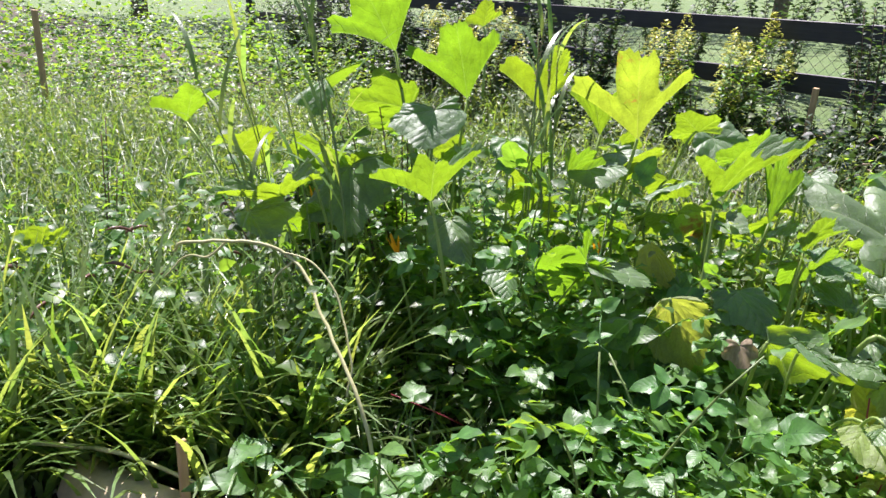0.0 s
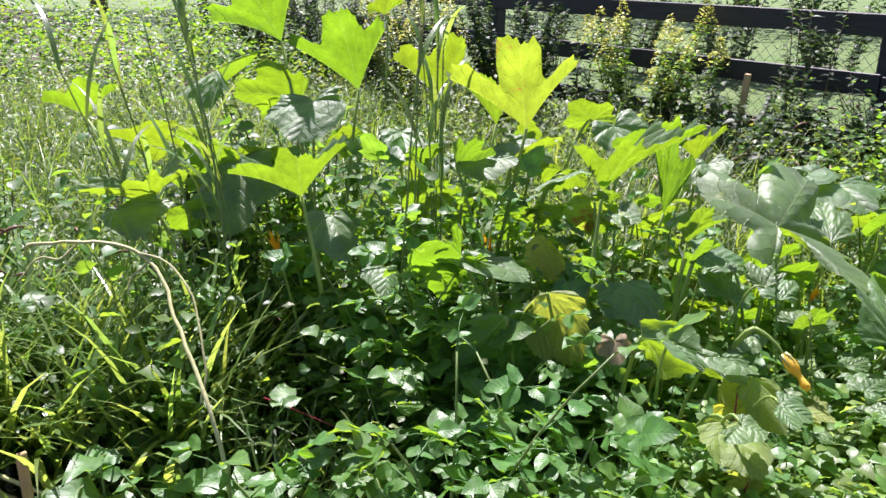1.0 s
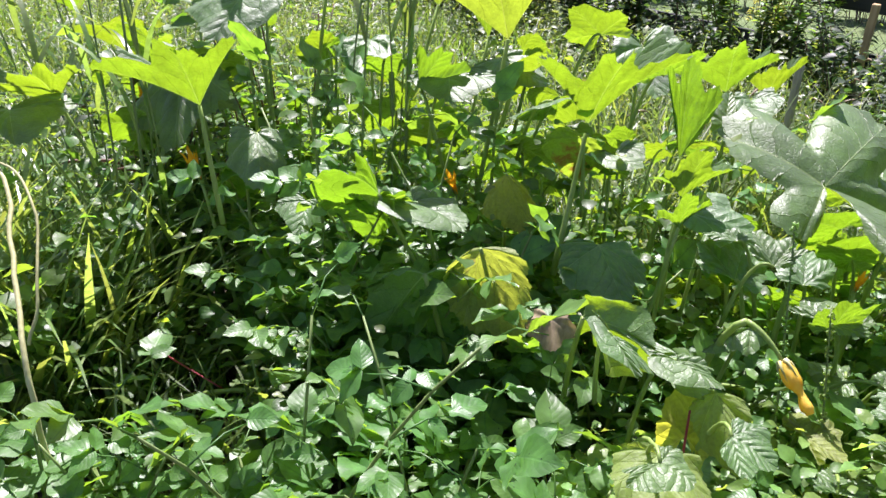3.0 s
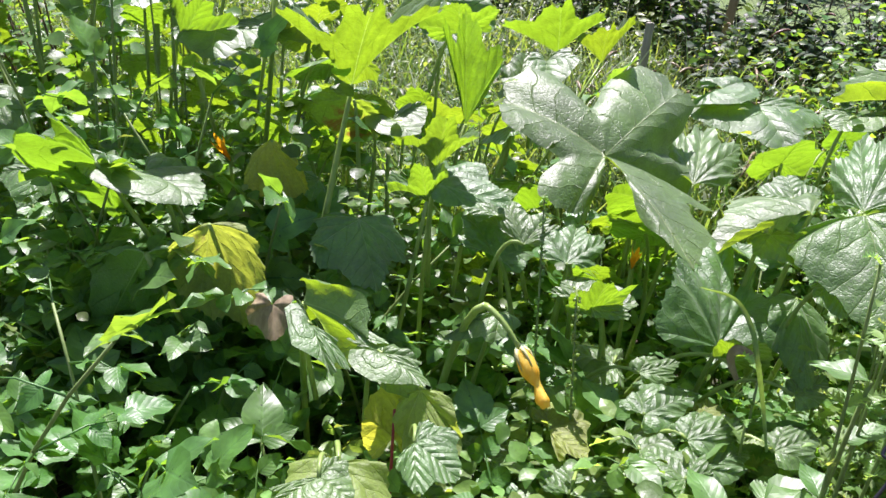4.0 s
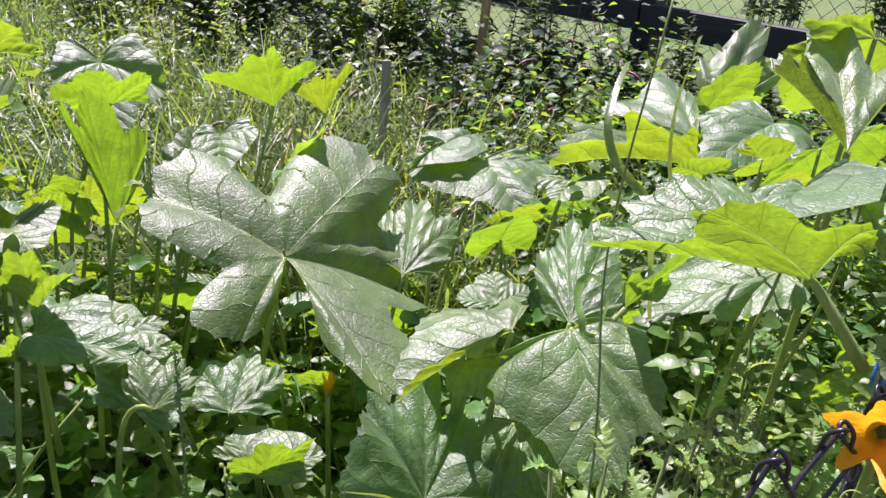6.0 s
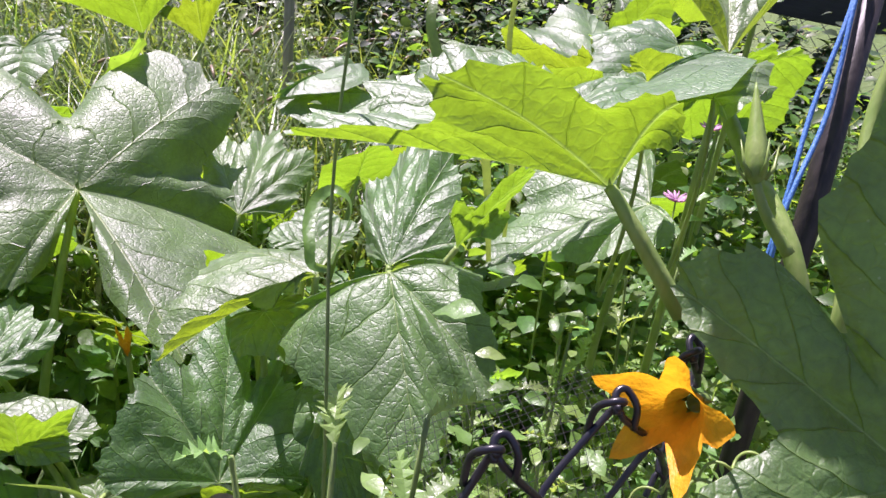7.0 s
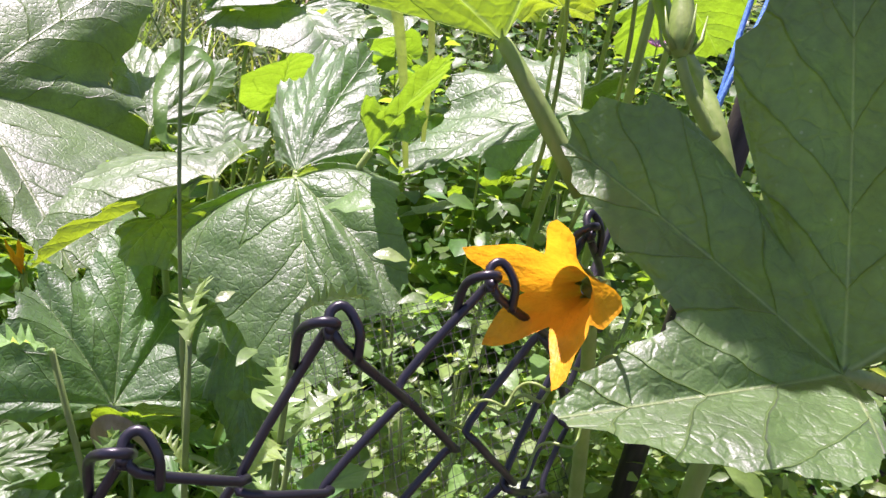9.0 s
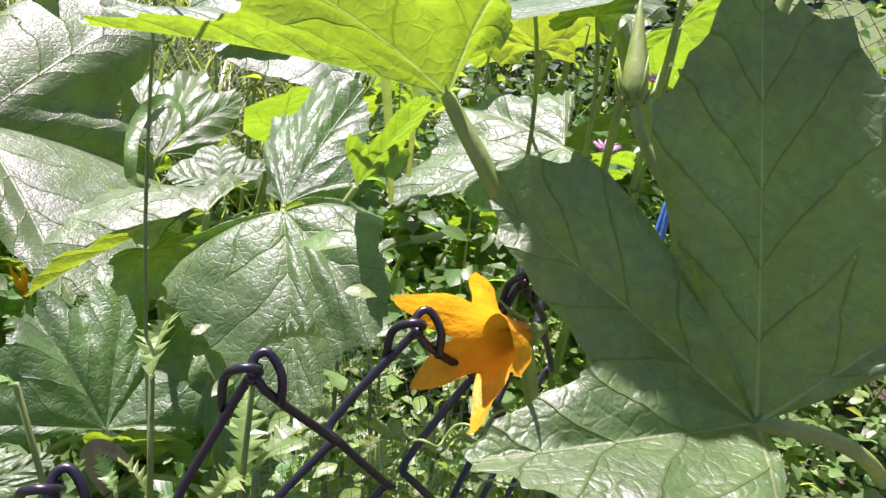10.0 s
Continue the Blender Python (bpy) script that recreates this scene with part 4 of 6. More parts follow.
def flower(plant, base, mouth, open_width, seed, stalk_to=None, flare=1.0, label="orange squash flower", spin=0.0):
    b, m = Vector(base) - plant.location, Vector(mouth) - plant.location
    length = (m - b).length
    turn = ((m - b).to_track_quat("Z", "Y") @ Quaternion((0, 0, 1), radians(spin))).to_euler()
    ob = part("flower", flower_mesh(length, open_width, seed, flare), plant, b, label, turn)
    part("calyx", calyx_mesh(length, open_width), ob)
    if stalk_to:
        f = Vector(stalk_to) - plant.location
        part("flower_stalk", tube("flower_stalk", bend(b, (b + f) / 2 + Vector((0, 0, 0.03)), f, 8), 0.004, 0.006, petiole_green, 8), plant)
    return ob


def closed_flower(plant, base, tip, thick, stalk_to):
    """A wilted flower folded shut: a swollen tube and a crumpled orange end."""
    b, t, f = (Vector(v) - plant.location for v in (base, tip, stalk_to))
    way = t - b
    prof = ((0.0, 0.30), (0.08, 0.72), (0.22, 1.0), (0.40, 0.98), (0.52, 0.72), (0.62, 0.55), (0.74, 0.72), (0.88, 0.80), (1.0, 0.45))
    v, q = tube_data(smooth_path([way * s for s, _ in prof], 2), [thick * (prof[i // 2][1] if i % 2 == 0 else (prof[i // 2][1] + prof[i // 2 + 1][1]) / 2) for i in range(17)], 20, 0.07)
    v = [p + noise.noise_vector(p * 45.0) * 0.004 for p in v]
    ob = part("flower", mesh_from("flower", v, q, petal_yellow), plant, b, "closed drooping yellow squash flower")
    for k in range(5):
        a = k * 1.2566
        s1 = way.orthogonal().normalized()
        o = s1 * math.cos(a) + way.normalized().cross(s1) * math.sin(a)
        pts = [o * thick * 0.5, o * thick * 0.95 + way * 0.10, o * thick * 1.15 + way * 0.35]
        part("sepal", mesh_from("sepal", *tube_data(pts, [0.004, 0.003, 0.0005], 5), stem_dry), ob)
    part("flower_stalk", tube("flower_stalk", bend(b, (b + f) / 2 + Vector((0, 0, 0.02)), f, 8), 0.004, 0.006, petiole_green, 8), plant)
    return ob


flower(fence, (1.859, 1.709, 0.981), (1.803, 1.665, 1.006), 0.056, 3, (1.95, 1.80, 0.70), 0.95, "wide open orange squash flower beside the wire", 22.0)
flower(left, (-0.150, 2.62, 0.645), (-0.165, 2.59, 0.735), 0.045, 5, (-0.05, 2.62, 0.10), 0.5, "half-open orange squash flower")
flower(left, (-0.030, 2.63, 0.70), (0.03, 2.60, 0.72), 0.035, 6, (-0.03, 2.66, 0.10), 0.3, "closed orange squash flower")
flower(left, (-0.47, 3.01, 0.70), (-0.455, 2.97, 0.80), 0.05, 7, (-0.45, 3.05, 0.10), 0.6, "yellow-orange squash flower")
flower(left, (0.52, 2.72, 0.62), (0.50, 2.68, 0.69), 0.04, 8, (0.55, 2.75, 0.10), 0.4, "yellow squash flower half hidden by leaves")
closed_flower(middle, (1.206, 2.044, 0.579), (1.258, 1.982, 0.505), 0.0145, (1.144, 2.092, 0.63))
flower(right, (1.452, 2.40, 0.57), (1.452, 2.37, 0.63), 0.03, 10, (1.46, 2.42, 0.1), 0.3, "wilted orange squash flower")
part("flower_stalk", tube("flower_stalk", [p - middle.location for p in bend((1.144, 2.092, 0.63), (1.09, 2.13, 0.60), (1.05, 2.22, 0.15), 8)], 0.007, 0.008, petiole_green, 8), middle)


def bud(plant, base, tip, thick):
    b, t = Vector(base) - plant.location, Vector(tip) - plant.location
    way = t - b
    prof = ((0.0, 0.28), (0.06, 0.75), (0.18, 1.0), (0.35, 0.95), (0.55, 0.68), (0.75, 0.42), (0.92, 0.2), (1.0, 0.05))
    ob = part("flower_bud", mesh_from("flower_bud", *tube_data([way * s for s, _ in prof], [thick * r for _, r in prof], 15, 0.05), petiole_green), plant, b, "tall pointed green flower bud")
    s1 = way.orthogonal().normalized()
    s2 = way.normalized().cross(s1)
    for k in range(5):
        a = k * 1.2566
        o = s1 * math.cos(a) + s2 * math.sin(a)
        pts = [o * thick * 0.7 + way * 0.05, o * thick * 1.5 + way * 0.16, o * thick * 1.9 + way * 0.38]
        part("sepal", mesh_from("sepal", *tube_data(pts, [0.0022, 0.0016, 0.0003], 5), petiole_green), ob)
    return ob


bud(fence, (1.978, 1.867, 1.050), (1.990, 1.915, 1.113), 0.0088)


def runner(points, r0, r1, plant=None, material=None, name="vine"):
    b = plant.location
    return part(name, tube(name, smooth_path([Vector(p) - b for p in points], 6), r0, r1, material or petiole_green, 10, 0.05), plant)


runner([(1.978, 1.867, 1.050), (1.985, 1.855, 1.03), (2.001, 1.839, 1.005)], 0.0035, 0.005, fence, name="flower_stalk")
runner([(2.03, 2.046, 1.095), (2.015, 1.95, 1.05), (2.018, 1.843, 0.984), (2.05, 1.80, 0.80), (2.08, 1.85, 0.4), (2.06, 1.9, 0.04)], 0.006, 0.010, fence)
runner([(2.13, 1.93, 1.20), (2.09, 1.90, 1.10), (2.06, 1.85, 1.03), (2.03, 1.80, 0.97), (2.04, 1.78, 0.80)], 0.005, 0.008, fence)


# the vine runs on up the pole, out of sight, and its upper leaves shade those below
runner([(2.13, 1.93, 1.20), (2.10, 1.95, 1.38), (2.02, 1.93, 1.52)], 0.006, 0.004, fence)
leaf(fence, (1.90, 1.93, 1.45), (-0.03, -0.066, 0.0), (0.12, -0.055, 0.0), (-0.112, -0.026, 0.0), foot=(2.06, 1.99, 1.44), back_left=(0.12, 0.05, 0.0), back_right=(-0.075, 0.015, 0.0), notch=0.05, wave=0.02, droop=0.0)
leaf(fence, (2.03, 1.86, 1.52), (0.16, -0.04, 0.01), (0.06, 0.13, 0.02), (-0.02, -0.06, 0.0), back_left=(0.03, 0.05, 0.0), back_right=(-0.02, -0.03, 0.0), foot=(2.08, 1.94, 1.44))


srng2 = random.Random(41)
for plant, x0, x1, y0, y1, count in ((left, -0.35, 0.55, 2.25, 2.75, 12), (middle, 0.65, 1.25, 2.05, 2.5, 9)):
    for _ in range(count):
        p = Vector((srng2.uniform(x0, x1), srng2.uniform(y0, y1), srng2.uniform(0.05, 0.16)))
        a, ln = srng2.uniform(-0.5, 0.9), srng2.uniform(0.2, 0.5)
        d = Vector((math.cos(a), math.sin(a) * 0.6, srng2.uniform(0.05, 0.5))) * ln
        runner([p, p + d * 0.5 + Vector((0, 0, srng2.uniform(0.01, 0.07))), p + d], 0.0075, 0.005, plant)


def tendril(plant, start, axis, length, radius, turns, seed):
    rng = random.Random(seed)
    a = Vector(axis).normalized()
    s = a.orthogonal().normalized()
    o = a.cross(s)
    pts = []
    n = int(turns * 12) + 12
    for i in range(n + 1):
        f = i / n
        r = radius * min(1.0, f * 3)
        t = 2 * math.pi * turns * f
        pts.append(Vector(start) - plant.location + a * length * f + (s * math.cos(t) + o * math.sin(t)) * r + Vector((0, 0, -0.2 * length * f * f)))
    return part("tendril", tube("tendril", pts, 0.0012, 0.0007, petiole_green, 5), plant)


tendril(fence, (2.075, 1.86, 1.06), (0.1, -0.2, 1.0), 0.05, 0.006, 3, 1)
tendril(fence, (1.95, 1.70, 0.95), (-1.0, -0.1, 0.05), 0.16, 0.0035, 7, 2)
tendril(fence, (1.90, 1.70, 0.93), (-1.0, 0.0, -0.05), 0.12, 0.003, 6, 3)
tendril(fence, (1.93, 1.72, 0.90), (-0.9, -0.1, -0.3), 0.12, 0.005, 4, 4)

# random lower leaves fill the shade inside the bed
rng = random.Random(11)


def filler_leaf(plant, x, y, z, size, face, mat=None):
    """An ordinary leaf that turns its upper side to the sun, with some scatter."""
    az = rng.uniform(0, 6.28)
    lean = rng.choice((0.45, 1.1, 1.3))
    nrm = (Vector((math.sin(face) * lean, math.cos(face) * lean, 0.9)) + Vector((rng.uniform(-0.5, 0.5), rng.uniform(-0.4, 0.4), 0))).normalized()
    e = Vector((math.cos(az), math.sin(az), 0))
    e = (e - nrm * e.dot(nrm)).normalized()
    s = nrm.cross(e)
    return leaf(plant, (x, y, z), e * size, e * size * 0.15 + s * size * 0.85, e * size * 0.15 - s * size * 0.85, mat=mat, droop=rng.uniform(0.05, 0.2))


for plant, zone, count, zs, sizes in ((left, (-0.55, 0.78, 2.75, 3.5), 44, (0.36, 0.95), (0.06, 0.125)),
                                      (middle, (0.45, 1.25, 2.75, 3.3), 34, (0.30, 0.78), (0.06, 0.125)),
                                      (right, (1.2, 2.3, 2.62, 3.4), 26, (0.25, 0.60), (0.08, 0.14)),
                                      (fence, (2.2, 2.9, 1.9, 2.9), 9, (0.5, 0.95), (0.10, 0.16))):
    for _ in range(count):
        filler_leaf(plant, rng.uniform(zone[0], zone[1]), rng.uniform(zone[2], zone[3]), rng.uniform(*zs), rng.uniform(*sizes), 0.0)


# ---------------------------------------------------------------- potato plants
def ovate(length, width, seed, fold=0.25, curl=0.25):
    """Vertices and faces of one oval leaflet along +y, upper side +z."""
    r = random.Random(seed)
    verts, faces = [], []
    n = 6
    for i in range(n + 1):
        t = i / n
        w = width * math.sin(math.pi * min(1.0, t ** 0.75)) ** 0.85 * (1 - 0.25 * t)
        for j in range(5):
            c = (j - 2) / 2
            z = fold * abs(c) * w + 0.055 * length * math.sin(11 * t + 2 * c + 9 * seed) * abs(c) - curl * length * t * t + r.uniform(-0.02, 0.02) * length * abs(c)
            verts.append(Vector((c * w, t * length, z)))
        if i:
            b, d = (i - 1) * 5, i * 5
            faces += [(b + j, b + j + 1, d + j + 1, d + j) for j in range(4)]
    return verts, faces


OVATE_UV = [((j - 2) / 2, i / 6) for i in range(7) for j in range(5)]


def with_uv(me, uvs):
    layer = me.uv_layers.new(name="veins")
    for lp in me.loops:
        layer.data[lp.index].uv = uvs[lp.vertex_index]
    return me


def compound_leaf(length, pairs, seed):
    r = random.Random(seed)
    uvs = [(0.0, 0.5)] * 15
    pieces = [tube_data([(0, 0, 0), (0, length * 0.5, 0.01), (0, length * 0.9, -0.01)], [0.0022, 0.0016, 0.0008], 5)]

    def add(y, az, size):
        v, f = ovate(size, size * r.uniform(0.36, 0.44), r.random(), 0.2, r.uniform(0.05, 0.35))
        m = Matrix.Translation((0, y, 0.005)) @ pose(0, 0, 0, r.uniform(-28, 20), r.uniform(-30, 30), az)
        pieces.append(([m @ p for p in v], f))
        uvs.extend(OVATE_UV)
    add(length * 0.85, r.uniform(-10, 10), length * 0.52)
    for k in range(pairs):
        y = length * (0.25 + 0.55 * k / max(1, pairs - 1))
        s = length * (0.26 + 0.14 * k / max(1, pairs - 1))
        add(y, 62 + r.uniform(-12, 12), s * r.uniform(0.7, 1.25))
        add(y, -62 + r.uniform(-12, 12), s * r.uniform(0.7, 1.25))
    return with_uv(mesh_from("compound_leaf", *joined(pieces), potato_leaf_green), uvs)


# shared by all the potato plants
compound = [compound_leaf(0.120 + 0.03 * (i % 3), 2 + i % 2, i) for i in range(6)]


def potato_plant(seed, height, stems):
    r = random.Random(seed)
    ob = thing("potato_plant", (0, 0, 0), "leafy potato plant with insect-eaten dark green leaflets on soil", "potato plant", "potato plants in front of the squash")
    for s in range(stems):
        az = 6.28 * s / stems + r.uniform(-0.5, 0.5)
        lean = r.uniform(0.15, 0.5) * height
        top = Vector((math.cos(az) * lean, math.sin(az) * lean, height * r.uniform(0.75, 1.1)))
        pts = bend((0, 0, -0.02), (top.x * 0.2, top.y * 0.2, top.z * 0.6), top, 7)
        st = part("stem", tube("stem", pts, 0.005, 0.0025, stem_green, 6), ob)
        for k in range(8):
            f = 0.30 + 0.70 * k / 7
            p = pts[min(6, int(f * 6))]
            az2 = az + k * 2.4 + r.uniform(-0.4, 0.4)
            part("compound_leaf", compound[r.randrange(6)], st, p, turn=(radians(r.uniform(-5, 40)), radians(r.uniform(-20, 20)), az2))
    return ob


models = [potato_plant(1, 0.34, 3), potato_plant(2, 0.40, 4), potato_plant(3, 0.26, 3), potato_plant(4, 0.75, 3), potato_plant(5, 0.6, 3)]
prng = random.Random(5)
places = []
for y0, x0, x1, step in ((1.78, -0.25, 1.60, 0.20), (1.95, 0.0, 1.60, 0.21), (2.13, 0.25, 0.85, 0.2), (2.28, 0.25, 0.62, 0.2), (2.12, 1.30, 1.60, 0.2), (2.3, 1.5, 2.3, 0.22), (2.6, 1.3, 2.3, 0.25), (2.85, 1.2, 2.2, 0.25)):
    x = x0
    while x < x1:
        places.append((x + prng.uniform(-0.04, 0.04), y0 + prng.uniform(-0.05, 0.05)))
        x += step
# bare soil shows under the stalks here and there
places = [(x, y) for i, (x, y) in enumerate(places) if not (0.40 < x < 0.9 and 2.1 < y < 2.4) and (x - 1.12) ** 2 + (y - 2.13) ** 2 > 0.17 ** 2 and (x < -0.05 or x > 0.8 or y < 1.85 or i % 2)]
for i, (x, y) in enumerate(places):
    m = Matrix.Translation((x, y, ground_height(x, y))) @ pose(0, 0, 0, prng.uniform(-6, 6), prng.uniform(-6, 6), prng.uniform(0, 360))
    if i < 5:
        models[i].matrix_basis = m
    else:
        copy_thing(models[prng.randrange(3)], m)
copy_thing(models[1], Matrix.Translation((0.475, 2.08, 0.0)) @ pose(0, 0, 0, 2, 3, 75))
# taller ones stand among the squash stalks
for _ in range(9):
    x, y = prng.uniform(-0.5, 1.2), prng.uniform(2.4, 3.1)
    model, turn = models[3 + prng.randrange(2)], pose(0, 0, 0, prng.uniform(-6, 6), prng.uniform(-6, 6), prng.uniform(0, 360))
    if x > 0.1 or y > 2.6:     # the hollow under the grassy end's squash stays open
        copy_thing(model, Matrix.Translation((x, y, ground_height(x, y))) @ turn)
copy_thing(models[3], Matrix.Translation((0.19, 2.55, 0.16)) @ pose(0, 0, 0, 3, 4, 40))

for x, y, k in ((0.30, 2.30, 4), (0.42, 2.44, 3), (0.22, 2.52, 3), (0.78, 2.34, 4), (0.92, 2.38, 4), (0.60, 2.45, 3),
                (0.26, 2.38, 1), (0.38, 2.34, 4), (0.68, 2.40, 4), (0.54, 2.40, 4)):
    copy_thing(models[k], Matrix.Translation((x, y, ground_height(x, y))) @ pose(0, 0, 0, prng.uniform(-6, 6), prng.uniform(-6, 6), prng.uniform(0, 360)))

# ---------------------------------------------------------------- weeds and grass
weeds("field_weeds", "dense low weeds with small sunlit leaves covering the field", 1, 5000, in_box(-5.5, 2.4, 3.1, 9.5, garden_side),
      lambda x, y: 0.34 + 0.05 * (y - 3), 9, 0.034, weed_green, clump=1.2, lean=0.3, slim=0.28)
weeds("field_weeds", "broader-leaved bright weeds standing over the field", 12, 1600, in_box(-5.5, 3.0, 3.1, 9.0, garden_side),
      lambda x, y: 0.46 + 0.05 * (y - 3), 10, 0.070, weed_pale, clump=0.9, slim=0.20, lean=0.25)
weeds("field_weeds", "pale narrow-leaved weeds mixed into the field", 2, 4200, in_box(-5.0, 4.0, 3.0, 8.0, garden_side),
      lambda x, y: 0.42 + 0.06 * (y - 3), 11, 0.06, weed_pale, slim=0.13, clump=0.8, low=0.35, rise=0.7)
weeds("bank_weeds", "tall tangled weeds along the field's far side", 3, 2600, in_box(-9.0, 1.0, 8.5, 14.0, garden_side),
      lambda x, y: 0.6 + 0.12 * (y - 8), 10, 0.09, weed_green, clump=0.8)
weeds("fence_weeds", "dark weeds growing along the black fence", 4, 900,
      in_box(0.0, 4.5, 3.5, 8.0, lambda x, y: garden_side(x, y) & ((x - FENCE_AT.x) * FENCE_OUT.x + (y - FENCE_AT.y) * FENCE_OUT.y > -1.1)),
      lambda x, y: 0.66 + 0.0 * x, 14, 0.065, weed_shaded, clump=0.9)
weeds("fence_weeds", "grey-green leafy weeds in front of the black fence", 14, 1000,
      in_box(0.0, 4.5, 3.5, 8.0, lambda x, y: garden_side(x, y) & ((x - FENCE_AT.x) * FENCE_OUT.x + (y - FENCE_AT.y) * FENCE_OUT.y > -1.6)),
      lambda x, y: 0.55 + 0.0 * x, 14, 0.06, weed_pale, clump=0.8, slim=0.25)
weeds("front_weeds", "leafy weeds with small leaves among the grass", 5, 380, in_box(-1.9, -0.3, 2.2, 3.2), lambda x, y: 0.36 + 0.06 * y, 12, 0.05, weed_green, clump=0.7, fine=True)
weeds("front_weeds", "broad-leaved weeds among the grass", 15, 90, in_box(-1.9, -0.35, 2.2, 3.2), lambda x, y: 0.36 + 0.08 * y, 9, 0.09, weed_green, clump=0.7, fine=True)
weeds("bed_weeds", "weeds growing between the squash stalks", 6, 380, in_box(-0.6, 1.2, 2.35, 3.2), lambda x, y: 0.42 + 0.0 * x, 9, 0.06, weed_green, clump=0.7, fine=True)
weeds("bed_weeds", "small weeds under the silvery squash leaves", 7, 480, in_box(1.1, 2.9, 1.85, 3.1), lambda x, y: 0.40 + 0.0 * x, 12, 0.045, weed_green, clump=0.7, fine=True)
weeds("bed_weeds", "tall leafy weeds behind the climbing squash", 18, 1500, in_box(2.1, 3.6, 2.4, 4.2), lambda x, y: 0.70 + 0.0 * x, 14, 0.05, weed_green, clump=0.7, fine=False)
weeds("bed_weeds", "chickweed mat behind the wire fence", 8, 1100, in_box(1.80, 2.4, 1.80, 2.35), lambda x, y: 0.62 + 0.0 * x, 16, 0.030, weed_bright, clump=0.9, slim=0.26, fine=False)
weeds("bed_weeds", "bright leafy weeds in front of the squash", 21, 420, in_box(0.95, 1.62, 1.62, 2.1), lambda x, y: 0.46 + 0.0 * x, 13, 0.058, weed_bright, clump=0.9, slim=0.3, fine=True)
weeds("bed_weeds", "bright leafy weeds behind the wire fence", 22, 260, in_box(1.82, 2.4, 1.9, 2.4), lambda x, y: 0.60 + 0.0 * x, 14, 0.045, weed_bright, clump=0.9, slim=0.24, fine=True)
weeds("bed_weeds", "tall leafy weeds crowding behind the squash plant", 41, 210, in_box(-1.15, 0.35, 3.05, 3.75), lambda x, y: 0.84 + 0.0 * x, 10, 0.085, weed_green, clump=0.4, slim=0.36, low=0.3, fine=False)
weeds("bed_weeds", "leafy bindweed and weeds filling the squash plant", 23, 95, in_box(-0.55, 0.75, 2.6, 3.3), lambda x, y: 0.84 + 0.0 * x, 9, 0.075, weed_green, clump=0.5, slim=0.36, low=0.5, fine=True)
weeds("bed_weeds", "leafy weeds filling the gaps behind yellowing squash", 24, 130, in_box(0.6, 1.0, 2.5, 3.2), lambda x, y: 0.66 + 0.0 * x, 9, 0.065, weed_green, clump=0.5, slim=0.36, low=0.5, fine=True)
weeds("bed_weeds", "soft green weeds covering the front of the squash bed", 31, 80, in_box(0.30, 1.10, 2.20, 2.62, lambda x, y: (x < 0.4) | (y > 2.38)), lambda x, y: 0.58 + 0.0 * x, 10, 0.066, weed_green, clump=0.9, slim=0.34, low=0.25, fine=True)
weeds("bed_weeds", "pale lobed weeds climbing the front of the squash bed", 32, 90, in_box(0.1, 1.15, 2.15, 2.7, lambda x, y: (x < 0.4) | (y > 2.38)), lambda x, y: 0.66 + 0.0 * x, 10, 0.05, weed_pale, clump=0.7, slim=0.32, low=0.3, fine=True)
weeds("front_weeds", "lush leafy weeds at the grassy end of the bed", 33, 130, in_box(-1.7, -0.35, 2.2, 3.0), lambda x, y: 0.50 + 0.04 * y, 11, 0.07, weed_green, clump=0.8, slim=0.30, low=0.35, fine=True)
grass("front_grass", "broad bright grass blades arching at the bed's end", 11, 950, in_box(-1.75, -0.30, 2.10, 2.95), 0.70, 0.014, grass_lush, stiff=0.25)
grass("front_grass", "arching grass blades growing in the bed's corner", 1, 2000, in_box(-1.9, -0.36, 1.95, 2.9, lambda x, y: (y > 2.22) | (x < -1.25)), 0.58, 0.012)
grass("field_grass", "grass blades mixed into the weeds", 2, 24000, in_box(-5.0, 3.6, 3.0, 7.8, garden_side), 0.62, 0.0055)
grass("seeding_field_grass", "tall pale seeding grass arching in front of the black fence", 6, 3400, in_box(1.0, 3.6, 3.2, 5.6, garden_side), 0.70, 0.006, weed_pale, stiff=0.2)
weeds("bed_weeds", "low leafy weeds on the soil before the squash stalks", 26, 40, in_box(-0.4, 0.28, 1.98, 2.3), lambda x, y: 0.30 + 0.0 * x, 9, 0.06, weed_green, clump=0.8, fine=True)
grass("front_grass", "sparse grass blades on the soil before the squash", 8, 170, in_box(-0.4, 0.25, 2.0, 2.35), 0.42, 0.007)
grass("bed_grass", "thin grass under the squash leaves", 3, 1200, in_box(-0.4, 2.6, 2.0, 3.2), 0.40, 0.0035)
grass("straw_litter", "dry straw lying on the soil", 4, 700, in_box(-0.9, 1.3, 1.7, 3.0), 0.22, 0.002, straw, stiff=-0.5)


# ---------------------------------------------------------------- paddock fence
def rail_mesh(length, seed):
    return bevelled_box("rail", (length, 0.032, 0.135), black_board, 0.005, 0.004, seed)


